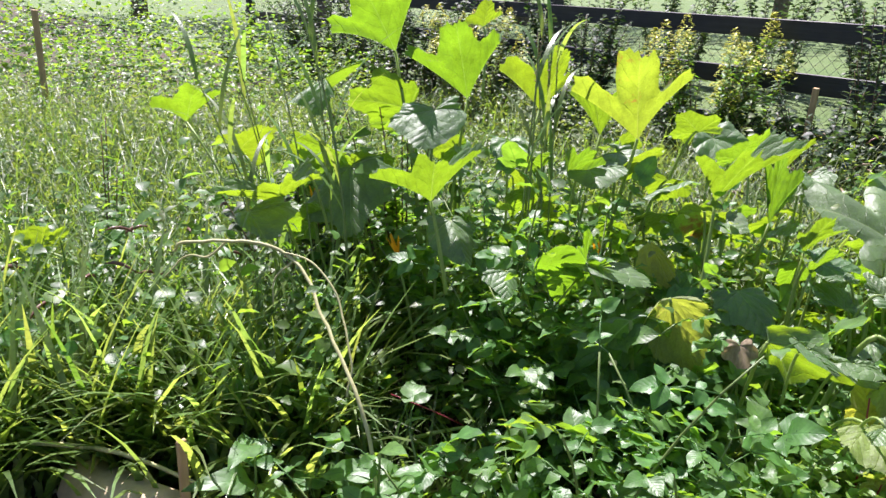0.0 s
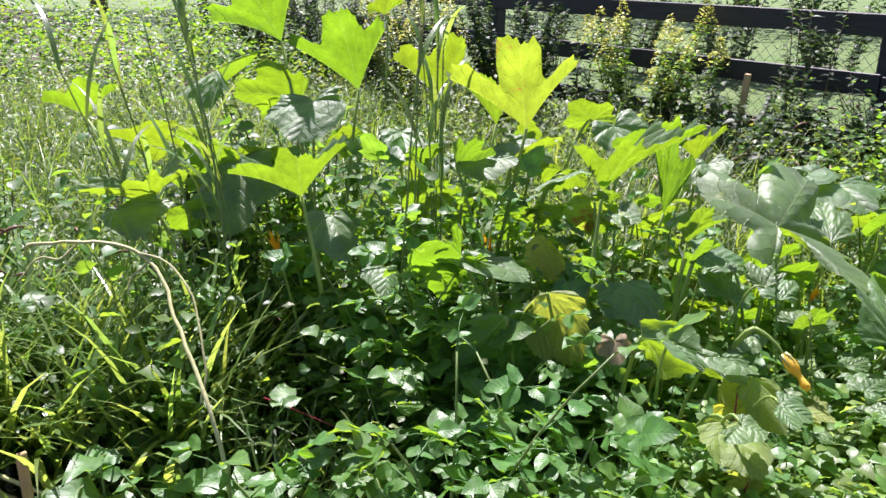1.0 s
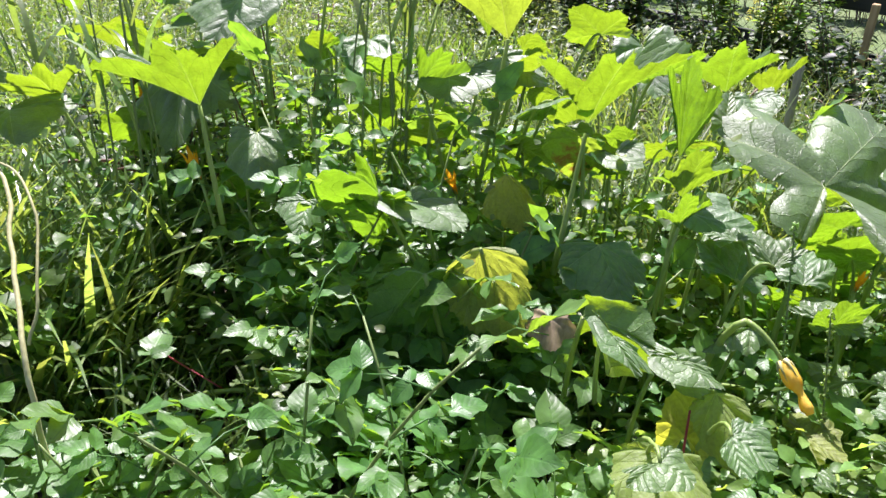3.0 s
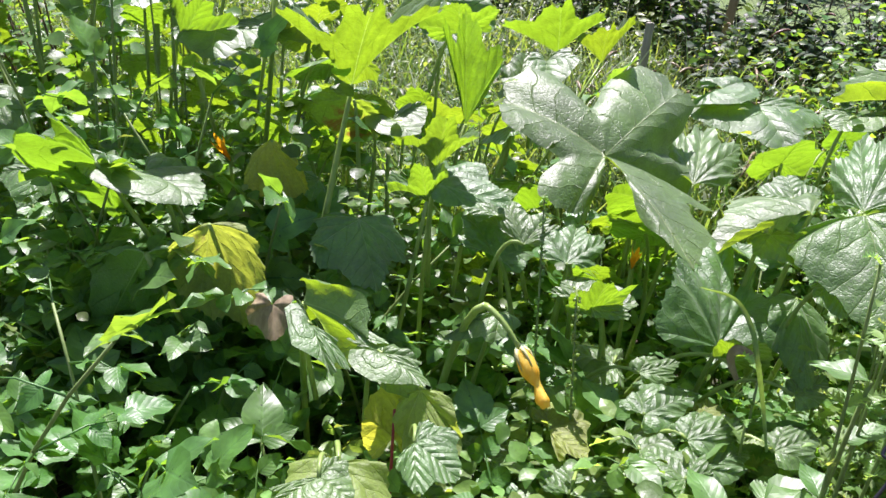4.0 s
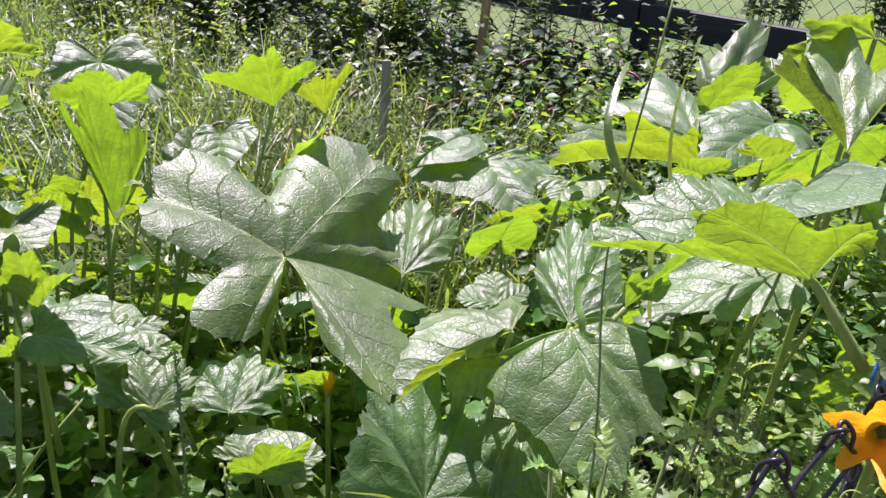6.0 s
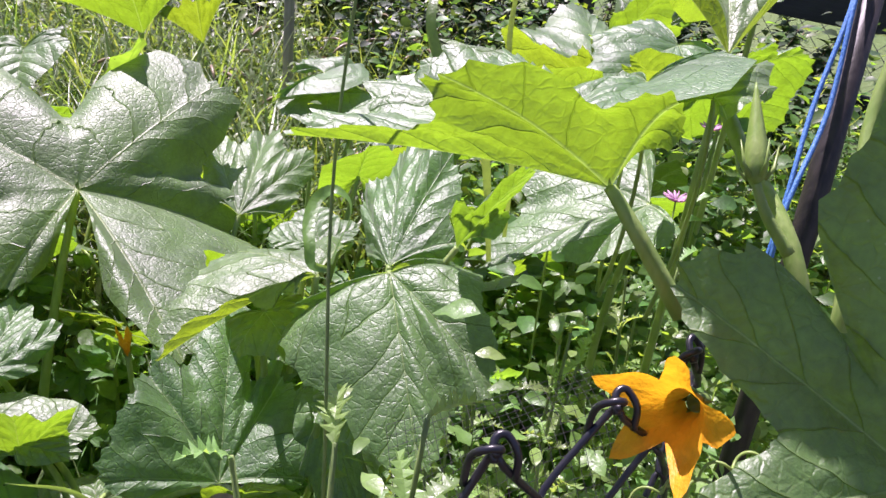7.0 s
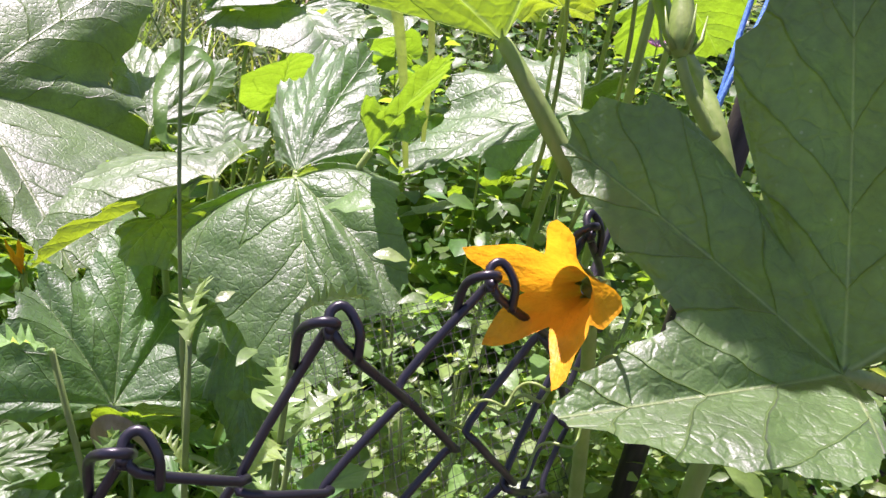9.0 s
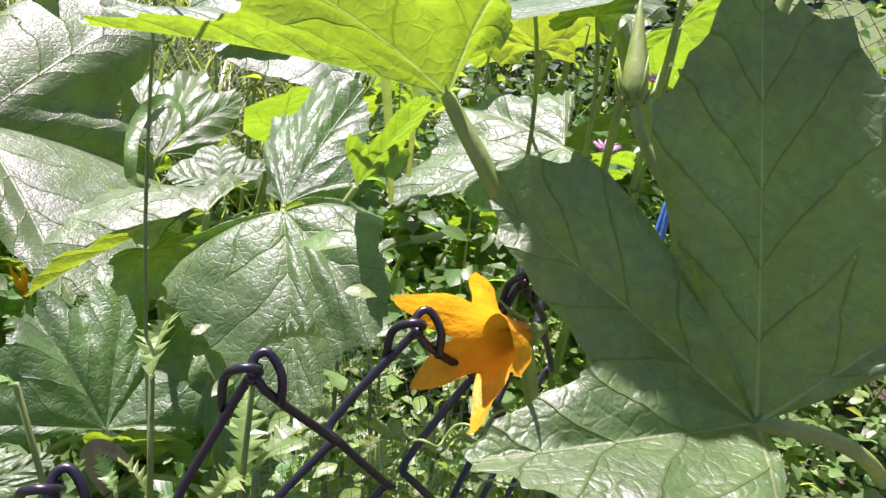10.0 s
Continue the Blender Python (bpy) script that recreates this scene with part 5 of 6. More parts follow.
def paddock_fence():
    ob = thing("paddock_fence", FENCE_AT, "black-stained wooden board fence with wire mesh, in strong sun", "fence")
    ob.rotation_euler = (0, 0, math.atan2(FENCE_WAY.y, FENCE_WAY.x))
    for k in range(-3, 3):
        part("fence_post", bevelled_box("fence_post", (0.11, 0.11, 1.35), black_board, 0.008, 0.003, k), ob, (k * 3.6 + 1.6, 0.075, 0.66))
        for z in (1.205, 0.855, 0.50, 0.15):
            part("rail", rail_mesh(3.59, k * 7 + int(z * 10)), ob, (k * 3.6 + 3.4, 0.0, z + 0.008 * ((k * 5) % 3 - 1)))
    pieces = []
    x0, x1, h, cell = -9.2, 8.6, 1.25, 0.085
    for sgn in (1, -1):
        x = x0 - h
        while x < x1 + h:
            a, b = Vector((x, 0.14, 0.02)), Vector((x + sgn * h, 0.14, 0.02 + h))
            pieces.append(tube_data([a, b], [0.0016, 0.0016], 3))
            x += cell
    part("wire_mesh", mesh_from("wire_mesh", *joined(pieces), black_wire, False), ob, (0, 0, 0), "black diamond wire mesh")
    return ob


paddock_fence()


# ---------------------------------------------------------------- stakes and wood
def stake(foot, top, width, material, label):
    f, t = Vector(foot), Vector(top)
    ob = new("wooden_stake", bevelled_box("wooden_stake", (width, width * 0.8, (t - f).length), material, 0.003, 0.003, int(f.x * 100)))
    ob.matrix_world = Matrix.Translation((f + t) / 2) @ (t - f).to_track_quat("Z", "Y").to_matrix().to_4x4()
    return tagged(ob, label, "stake", "garden stakes")


stake((2.40, 5.36, -0.05), (2.437, 5.337, 0.88), 0.045, stake_wood, "tan square wooden stake standing in weeds")
stake((1.77, 4.22, -0.05), (1.79, 4.25, 0.755), 0.030, grey_wood, "weathered grey wooden stake standing in weeds")
stake((-0.67, 1.90, -0.05), (-0.66, 1.887, 0.431), 0.022, stake_wood, "short tan wooden stake in the bed")
stake((-3.42, 7.50, -0.05), (-3.419, 7.497, 1.16), 0.05, stake_wood, "tan wooden post far off in the weeds")


def log_thing():
    ob = thing("cut_log", (-0.89, 2.08, 0.10), "short sawn log lying in the grass", "log")
    pts = [(-0.16, 0.10, 0), (0, 0, 0), (0.14, -0.09, 0.02)]
    part("log_bark", tube("log_bark", pts, 0.085, 0.08, cut_wood, 14, 0.02), ob)
    return ob


log_thing()


# ---------------------------------------------------------------- near wire fence
WIRE_WAY = Vector((0.938, 0.345, 0.0))
WIRE_OUT = Vector((-0.345, 0.938, 0.0))


def wire_top(s):
    """Height of the sagging top edge, s metres along from the reference knuckle."""
    return 1.0 + (0.36 * s - 0.25 * s * s if s < 0 else 0.0)


def chain_fence():
    ob = thing("chain_link_fence", (1.722, 1.658, 0.0), "sagging black vinyl-coated chain-link fence with knuckled top", "fence")
    pitch, drop, wire = 0.079, 0.045, 0.0021

    def placed(pts):
        return [WIRE_WAY * min(x, 0.12) + Vector((0.70, 0.714, 0)) * max(0.0, x - 0.12) + WIRE_OUT * y + Vector((0, 0, z)) for x, y, z in pts]

    for k in range(-4, 6):
        c0, c1 = k * pitch / 2, (k + 1) * pitch / 2
        t0 = wire_top(c0 if k % 2 == 0 else c1)
        pts = []
        for i in range(int((t0 - 0.04) / drop)):
            first = (i + k) % 2 == 0
            x = c0 + 0.0025 if first else c1 - 0.0025
            y = 0.0032 if first else -0.0032
            slack = min(1.0, i / 3) * 0.020
            z = wire_top(c0 if first else c1) - i * drop + (0.004 + slack) * noise.noise(Vector((k * 0.7, i * 0.5, 2)))
            x += slack * noise.noise(Vector((k * 0.6, i * 0.45, 7)))
            pts += [(x, y, z + 0.004), (x, -y, z - 0.004)]
        part("fence_wire", tube("fence_wire", smooth_path(placed(pts), 3), wire, wire, black_wire, 8), ob)
        if k % 2 == 0:
            # the two wires' ends turned over each other
            a = [(c0 + 0.003, 0.003, t0), (c0 - 0.001, -0.004, t0 + 0.008), (c0 - 0.007, -0.002, t0 + 0.009), (c0 - 0.011, 0.005, t0 + 0.001), (c0 - 0.012, 0.007, t0 - 0.017)]
            b = [(c0 - 0.003, -0.003, t0), (c0 + 0.001, 0.004, t0 + 0.007), (c0 + 0.007, 0.003, t0 + 0.009), (c0 + 0.010, -0.004, t0 + 0.001), (c0 + 0.009, -0.006, t0 - 0.012)]
            for q in (a, b):
                part("knuckle", tube("knuckle", smooth_path(placed(q), 4), wire, wire * 0.95, black_wire, 8), ob)
    return ob


chain_fence()


def netting():
    ob = tagged(new("bird_netting"), "fine black plastic bird netting draped behind the fence", "netting")
    pieces = []
    n, cell = 25, 0.010

    def at(i, j):
        x, y = i * cell, j * cell
        return Vector((1.735 + x * 0.9, 1.75 + y * 0.9 + x * 0.2, 0.68 + 0.35 * y + 0.12 * x + 0.03 * noise.noise(Vector((x * 9, y * 9, 1)))))
    for i in range(n):
        pieces.append(tube_data([at(i, j) for j in range(0, n, 3)], [0.00028] * len(range(0, n, 3)), 3))
        pieces.append(tube_data([at(j, i) for j in range(0, n, 3)], [0.00028] * len(range(0, n, 3)), 3))
    part("mesh_sheet", mesh_from("mesh_sheet", *joined(pieces), net_black, False), ob)
    return ob


netting()


def pole_and_rope():
    pole = thing("garden_pole", (2.09, 1.93, 0.0), "slim black pole leaning beside the squash vine", "pole")
    part("pole_shaft", tube("pole_shaft", [(0, 0.0, -0.05), (0.05, 0.06, 0.95), (0.15, 0.19, 1.25)], 0.014, 0.012, pipe_black, 10), pole)
    rope = thing("blue_rope", (2.07, 1.95, 0.0), "thin blue rope tied along the black pole", "rope")
    a = [Vector((0.0, 0.0, 0.85)), Vector((0.03, 0.03, 0.97)), Vector((0.07, 0.08, 1.06)), Vector((0.12, 0.13, 1.16)), Vector((0.16, 0.2, 1.26))]
    part("strand", tube("strand", smooth_path(a, 6), 0.0026, 0.0026, rope_blue, 6), rope)
    part("strand", tube("strand", smooth_path([p + Vector((0.008 * (-1) ** i, -0.012, 0.0)) for i, p in enumerate(a)], 6), 0.0026, 0.0026, rope_blue, 6), rope)


pole_and_rope()


# ---------------------------------------------------------------- single stalks
def grass_stalk(points, r0, r1, leaves, seed, label, head=None):
    """A tall grass: its stalk, some long blades, and a seed head."""
    r = random.Random(seed)
    rng2 = np.random.default_rng(seed)
    base = Vector(points[0])
    ob = thing("tall_grass", base, label, "grass", "tall grass stalks")
    pts = smooth_path([Vector(p) - base for p in points], 6)
    part("stalk", tube("stalk", pts, r0, r1, stem_green, 6), ob)
    for f, length, az in leaves:
        p = pts[int(f * (len(pts) - 1))]
        me = blades_mesh(rng2, np.array([0.0]), np.array([0.0]), np.array([length]), np.array([0.009]), 0.1, grass_object, "blade", segs=10, az=np.array([az]))
        part("blade", me, ob, p)
    if head:
        top = pts[-1]
        pieces = []
        for k in range(head):
            t = k / head
            o = Vector((r.uniform(-1, 1), r.uniform(-1, 1), r.uniform(0.2, 1))).normalized() * 0.008
            c = top - (top - pts[-4]).normalized() * 0.16 * t
            pieces.append(tube_data([c, c + o * 0.6, c + o * 1.2], [0.0008, 0.0022, 0.0005], 5))
        part("seed_head", mesh_from("seed_head", *joined(pieces), straw), ob)
    return ob


grass_stalk([(1.655, 1.80, 0.0), (1.661, 1.813, 0.805), (1.670, 1.883, 1.066), (1.70, 1.90, 1.30)], 0.0015, 0.001, [], 1, "single thin dark grass stalk with a curled blade")
grass_stalk([(0.22, 2.62, 0.0), (0.253, 2.654, 0.906), (0.31, 2.82, 1.42)], 0.004, 0.002, [(0.5, 0.3, 0.2), (0.75, 0.32, 1.0), (0.95, 0.25, 2.0)], 3, "tall grass stalks rising above the squash", 20)
grass_stalk([(0.25, 2.66, 0.0), (0.275, 2.70, 0.906), (0.29, 2.80, 1.35)], 0.004, 0.002, [(0.6, 0.3, 2.2), (0.85, 0.25, 0.4)], 4, "tall grass stalks rising above the squash", 20)
grass_stalk([(-0.30, 2.60, 0.0), (-0.342, 2.679, 0.928), (-0.508, 2.96, 1.5)], 0.005, 0.0025, [(0.45, 0.4, 2.9), (0.6, 0.42, 0.4), (0.75, 0.35, 2.2), (0.85, 0.3, 1.2), (0.95, 0.3, 0.2)], 5, "tall grass stalks rising above the squash")
grass_stalk([(-0.40, 2.65, 0.0), (-0.46, 2.75, 0.8), (-0.60, 2.95, 1.4)], 0.004, 0.002, [(0.5, 0.4, 2.4), (0.7, 0.35, 3.6), (0.9, 0.3, 0.4)], 6, "tall grass stalks rising above the squash")


grng = random.Random(21)
for k in range(6):
    x, y = grng.uniform(-0.62, -0.28), grng.uniform(2.62, 2.95)
    h = grng.uniform(1.0, 1.4)
    grass_stalk([(x, y, 0.0), (x - 0.03, y + 0.03, h * 0.6), (x - grng.uniform(0.05, 0.2), y + grng.uniform(0.0, 0.15), h)], 0.0035, 0.0018,
                [(f, grng.uniform(0.3, 0.5), grng.uniform(0, 6.28)) for f in (0.35, 0.5, 0.65, 0.8, 0.95)], 40 + k, "tall grass stalks rising above the squash")
for k in range(4):
    x, y = grng.uniform(0.18, 0.36), grng.uniform(2.66, 2.9)
    h = grng.uniform(1.05, 1.38)
    grass_stalk([(x, y, 0.0), (x + 0.01, y + 0.03, h * 0.6), (x + grng.uniform(-0.03, 0.06), y + 0.08, h)], 0.0035, 0.0018,
                [(f, grng.uniform(0.25, 0.4), grng.uniform(0, 6.28)) for f in (0.5, 0.7, 0.92)], 60 + k, "tall grass stalks rising above the squash", 12)


def ribbon(name, points, width, material, curl=0.0):
    """A flat blade along points, widest in its middle, folded along its rib."""
    pts = smooth_path(points, 5)
    verts, faces = [], []
    n = len(pts)
    for i, p in enumerate(pts):
        way = (pts[min(i + 1, n - 1)] - pts[max(i - 1, 0)]).normalized()
        side = way.cross(Vector((0.25, -0.9, 0.35)))
        side = (side.normalized() if side.length > 0.05 else way.orthogonal()) * width * max(0.06, math.sin(math.pi * (0.12 + 0.86 * i / (n - 1))) ** 0.7)
        nor = side.cross(way).normalized() * width * 0.3
        turn = curl * i / (n - 1)
        side = side * math.cos(turn) + nor * 3 * math.sin(turn)
        verts += [p - side + nor, p, p + side + nor]
        if i:
            b = 3 * i
            faces += [(b - 3, b - 2, b + 1, b), (b - 2, b - 1, b + 2, b + 1)]
    return mesh_from(name, verts, faces, material)


tagged(new("grass_blade", ribbon("grass_blade", [(1.666, 1.871, 0.986), (1.655, 1.876, 0.988), (1.654, 1.883, 0.999), (1.655, 1.902, 1.010), (1.663, 1.918, 1.020), (1.675, 1.917, 1.026), (1.684, 1.910, 1.019), (1.682, 1.894, 1.011), (1.675, 1.880, 1.006), (1.668, 1.873, 0.990)], 0.0045, grass_object, 1.2)), "dull green grass blade curled into a loop on a stalk", "grass")
tagged(new("grass_blade", ribbon("grass_blade", [(1.884, 2.169, 0.828), (1.874, 2.186, 0.932), (1.861, 2.196, 0.996), (1.841, 2.212, 1.019), (1.818, 2.231, 1.049), (1.812, 2.251, 1.090), (1.837, 2.296, 1.125), (1.862, 2.327, 1.156)], 0.0065, grass_object, 1.0)), "pale drooping grass blade hanging over silvery leaves", "grass")
tagged(new("grass_blade", ribbon("grass_blade", [(1.902, 2.177, 0.855), (1.903, 2.192, 0.959), (1.893, 2.216, 1.054), (1.904, 2.244, 1.118), (1.935, 2.282, 1.166), (1.963, 2.323, 1.195)], 0.0055, grass_object, -1.0)), "pale drooping grass blade hanging over silvery leaves", "grass")
tagged(new("dead_grass_blade", ribbon("dead_grass_blade", [(1.587, 2.064, 0.536), (1.573, 2.074, 0.564), (1.571, 2.075, 0.584), (1.580, 2.076, 0.592), (1.596, 2.070, 0.591), (1.612, 2.058, 0.581), (1.622, 2.054, 0.559)], 0.0085, dried_leaf, 0.8)), "curled brown dead grass blade", "grass")
tagged(new("grass_blade", ribbon("grass_blade", [(1.552, 1.817, 0.583), (1.542, 1.845, 0.641), (1.522, 1.856, 0.709), (1.510, 1.877, 0.751), (1.483, 1.893, 0.786), (1.434, 1.898, 0.798)], 0.004, grass_object, 0.5)), "long pale grass blade arching over low weeds", "grass")

def dry_stem():
    ob = thing("dry_vine_stem", (-0.2, 1.88, 0.0), "pale dry broken vine stem arching over the grass", "stem")
    b = ob.location
    runs = (((-0.76, 2.26, 0.79), (-0.71, 2.232, 0.824), (-0.558, 2.23, 0.830), (-0.42, 2.211, 0.787), (-0.315, 2.059, 0.657), (-0.211, 1.889, 0.477), (-0.17, 1.86, 0.2), (-0.17, 1.88, 0.0)),
            ((-0.45, 2.22, 0.80), (-0.38, 2.20, 0.79), (-0.30, 2.13, 0.72), (-0.255, 2.02, 0.58), (-0.262, 1.98, 0.50)),
            ((-0.60, 2.235, 0.832), (-0.66, 2.25, 0.78), (-0.73, 2.27, 0.77), (-0.80, 2.30, 0.70)),
            ((-0.42, 2.21, 0.787), (-0.47, 2.20, 0.74), (-0.48, 2.19, 0.66)))
    for k, run in enumerate(runs):
        pts = smooth_path([Vector(p) - b for p in run], 6)
        pts = [p + noise.noise_vector(p * 17.0 + Vector((k, 0, 0))) * 0.007 for p in pts]
        r0, r1 = ((0.0035, 0.0065), (0.0025, 0.0035), (0.0035, 0.002), (0.003, 0.0015))[k]
        part("stem", tube("stem", pts, r0, r1, stem_dry, 8, 0.10), ob)
    return ob


dry_stem()


# ---------------------------------------------------------------- shrubs and far trees
def spire_shrub(name, at, height, radius, stems, per, size, material, seed, label, category, slim=0.3, plume=None):
    """An upright many-stemmed plant: stems, foliage and, where it flowers, plumes."""
    r = np.random.default_rng(seed)
    ob = thing(name, (at[0], at[1], ground_height(*at)), label, category)
    az, rad = r.random(stems) * 6.28, np.sqrt(r.random(stems)) * radius * 0.45
    x, y = np.cos(az) * rad, np.sin(az) * rad
    h = height * r.uniform(0.7, 1.05, stems)
    dx, dy = np.cos(az) * radius * r.uniform(0.2, 0.8, stems), np.sin(az) * radius * r.uniform(0.2, 0.8, stems)
    pieces = []
    pos, way, up, ln, wd, tips = [], [], [], [], [], []
    for i in range(stems):
        a, b = Vector((x[i], y[i], -0.03)), Vector((x[i] + dx[i], y[i] + dy[i], h[i]))
        pts = bend(a, (a.x * 0.9 + b.x * 0.1, a.y * 0.9 + b.y * 0.1, h[i] * 0.6), b, 6)
        pieces.append(tube_data(pts, [0.006 - 0.0008 * k for k in range(6)], 5))
        tips.append(b)
        for k in range(per):
            f = 0.12 + 0.88 * (k + r.random()) / per
            p = pts[min(5, int(f * 5))].lerp(pts[min(5, int(f * 5) + 1)], f * 5 % 1)
            t = k * 2.4 + r.random()
            pos.append(p)
            way.append((math.cos(t), math.sin(t), r.uniform(-0.1, 0.9)))
            up.append((r.normal(0, 0.3), r.normal(0, 0.3), 1))
            ln.append(size * r.uniform(0.6, 1.3) * (1.1 - 0.4 * f))
            wd.append(size * slim * r.uniform(0.7, 1.1) * (1.1 - 0.4 * f))
    tagged(part("stem_mass", mesh_from("stem_mass", *joined(pieces), stem_brown), ob), kind="stuff")
    tagged(part("foliage", leaf_cloud("foliage", np.array(pos), np.array(way), np.array(up), np.array(ln), np.array(wd), material), ob), kind="stuff")
    if plume:
        pp, ww = [], []
        for b in tips:
            for _ in range(70):
                t, f = r.random() * 6.28, r.random()
                pp.append(b + Vector((math.cos(t) * 0.07 * (1 - f), math.sin(t) * 0.07 * (1 - f), 0.18 * f - 0.06)))
                ww.append((math.cos(t), math.sin(t), r.uniform(0, 1)))
        n = len(pp)
        tagged(part("flower_mass", leaf_cloud("flower_mass", np.array(pp), np.array(ww), np.tile([0.0, 0.0, 1.0], (n, 1)), np.full(n, 0.030), np.full(n, 0.012), plume), ob, (0, 0, 0), "golden yellow flower plumes"), kind="stuff")
    return ob


spire_shrub("goldenrod", (1.95, 5.95), 1.16, 0.42, 16, 90, 0.085, weed_green, 1, "flowering goldenrod with yellow plumes against the black fence", "goldenrod", 0.2, golden)
spire_shrub("goldenrod", (2.15, 5.75), 0.95, 0.34, 10, 90, 0.085, weed_green, 2, "flowering goldenrod with yellow plumes against the black fence", "goldenrod", 0.2, golden)
spire_shrub("goldenrod", (0.35, 7.2), 1.15, 0.45, 18, 80, 0.085, weed_pale, 3, "flowering goldenrod with yellow plumes in the weeds", "goldenrod", 0.2, golden)
spire_shrub("dark_shrub", (1.12, 6.75), 1.35, 0.45, 34, 90, 0.075, weed_shaded, 4, "dense green shrub beside the black fence, shade put into its leaf colour", "shrub", 0.32)
spire_shrub("dark_shrub", (1.85, 5.90), 0.85, 0.45, 26, 80, 0.075, weed_shaded, 5, "dense dark green shrub under the goldenrod", "shrub", 0.32)
spire_shrub("tall_weed", (2.72, 5.15), 1.42, 0.22, 7, 60, 0.085, weed_shaded, 6, "tall dark leafy weed in front of the black fence", "weed", 0.2)
spire_shrub("tall_weed", (3.05, 4.75), 0.95, 0.5, 22, 44, 0.075, weed_shaded, 7, "tall dark leafy weeds in front of the black fence", "weed", 0.2)
spire_shrub("tall_weed", (1.62, 6.45), 1.22, 0.10, 3, 50, 0.10, weed_shaded, 8, "tall dark leafy weed in front of the black fence", "weed", 0.2)
spire_shrub("tall_weed", (2.55, 4.9), 0.62, 0.4, 18, 36, 0.07, weed_green, 9, "leafy green weeds beside a wooden stake", "weed", 0.22)
spire_shrub("tall_weed", (-1.37, 3.35), 0.92, 0.10, 4, 40, 0.07, weed_green, 10, "single upright leafy weed in the field", "weed", 0.22)
spire_shrub("tall_weed", (-0.62, 3.25), 0.78, 0.30, 14, 40, 0.08, weed_shaded, 13, "dark leafy weeds behind the squash", "weed", 0.25)
spire_shrub("tall_weed", (-0.15, 3.45), 1.05, 0.35, 14, 40, 0.08, weed_green, 14, "leafy weeds behind the squash", "weed", 0.25)
# the last four fill a shadowed stretch; their dark leaf colour carries that shadow
for i, (x, y, h, rad) in enumerate(((0.55, 8.2, 1.25, 0.5), (0.0, 9.0, 1.35, 0.6), (-0.6, 9.9, 1.4, 0.6), (-1.3, 10.9, 1.5, 0.7), (2.45, 5.35, 0.72, 0.4), (2.75, 4.85, 0.7, 0.4), (3.1, 4.4, 0.75, 0.4), (3.4, 4.0, 0.75, 0.4))):
    spire_shrub("dark_shrub", (x, y), h, rad, 30, 80, 0.085, weed_shaded, 80 + i, "dense green shrub beside the black fence, shade put into its leaf colour", "shrub", 0.3)
# mostly in the darkened leaf colour, which paints the gloom below the rails
srng = random.Random(3)
for i in range(16):
    f = -8 + i * 1.15
    p = FENCE_AT + FENCE_WAY * f + FENCE_OUT * srng.uniform(-0.75, -0.3)
    if p.y > 3.4:
        spire_shrub("fence_shrub", (p.x, p.y), srng.uniform(0.55, 0.95), 0.4, 16, 60, 0.08, srng.choice((weed_shaded, weed_shaded, weed_green)), 30 + i, "leafy weeds leaning on the black fence", "shrub", 0.25)


def seed_grass(at, height, n, material, seed, label):
    """A tuft of grass with nodding seed heads."""
    r = random.Random(seed)
    ob = thing("seeding_grass", (at[0], at[1], 0.0), label, "grass", "seeding grass tufts")
    stalks, heads = [], []
    for _ in range(n):
        az, reach, h = r.uniform(0, 6.28), r.uniform(0.08, 0.3), height * r.uniform(0.7, 1.1)
        top = Vector((math.cos(az) * reach, math.sin(az) * reach, h))
        end = top + Vector((math.cos(az) * 0.10, math.sin(az) * 0.10, -0.03))
        stalks.append(tube_data(bend((0, 0, 0), (top.x * 0.2, top.y * 0.2, h * 0.8), top, 6), [0.0016] * 6, 4))
        heads.append(tube_data(bend(top, top.lerp(end, 0.5) + Vector((0, 0, 0.03)), end, 5), [0.002, 0.006, 0.007, 0.005, 0.001], 5))
    tagged(part("stalk_mass", mesh_from("stalk_mass", *joined(stalks), grass_green), ob), kind="stuff")
    for v, f in heads:
        part("seed_head", mesh_from("seed_head", v, f, material), ob)
    return ob


for i, (x, y, h, red) in enumerate(((2.27, 4.5, 0.62, 0), (2.05, 4.2, 0.5, 0), (2.5, 4.3, 0.6, 0), (2.7, 4.55, 0.74, 1), (1.9, 4.7, 0.55, 0), (2.35, 4.0, 0.48, 0),
                                    (2.9, 4.1, 0.6, 0), (-0.9, 3.0, 0.6, 1), (-1.25, 2.7, 0.62, 1), (1.5, 4.4, 0.5, 0), (2.15, 3.7, 0.45, 0), (2.6, 3.8, 0.5, 0))):
    seed_grass((x, y), h, 9, seedhead_red if red else straw, i, "grass tuft with reddish feathery seed heads" if red else "grass tuft with pale nodding seed heads")


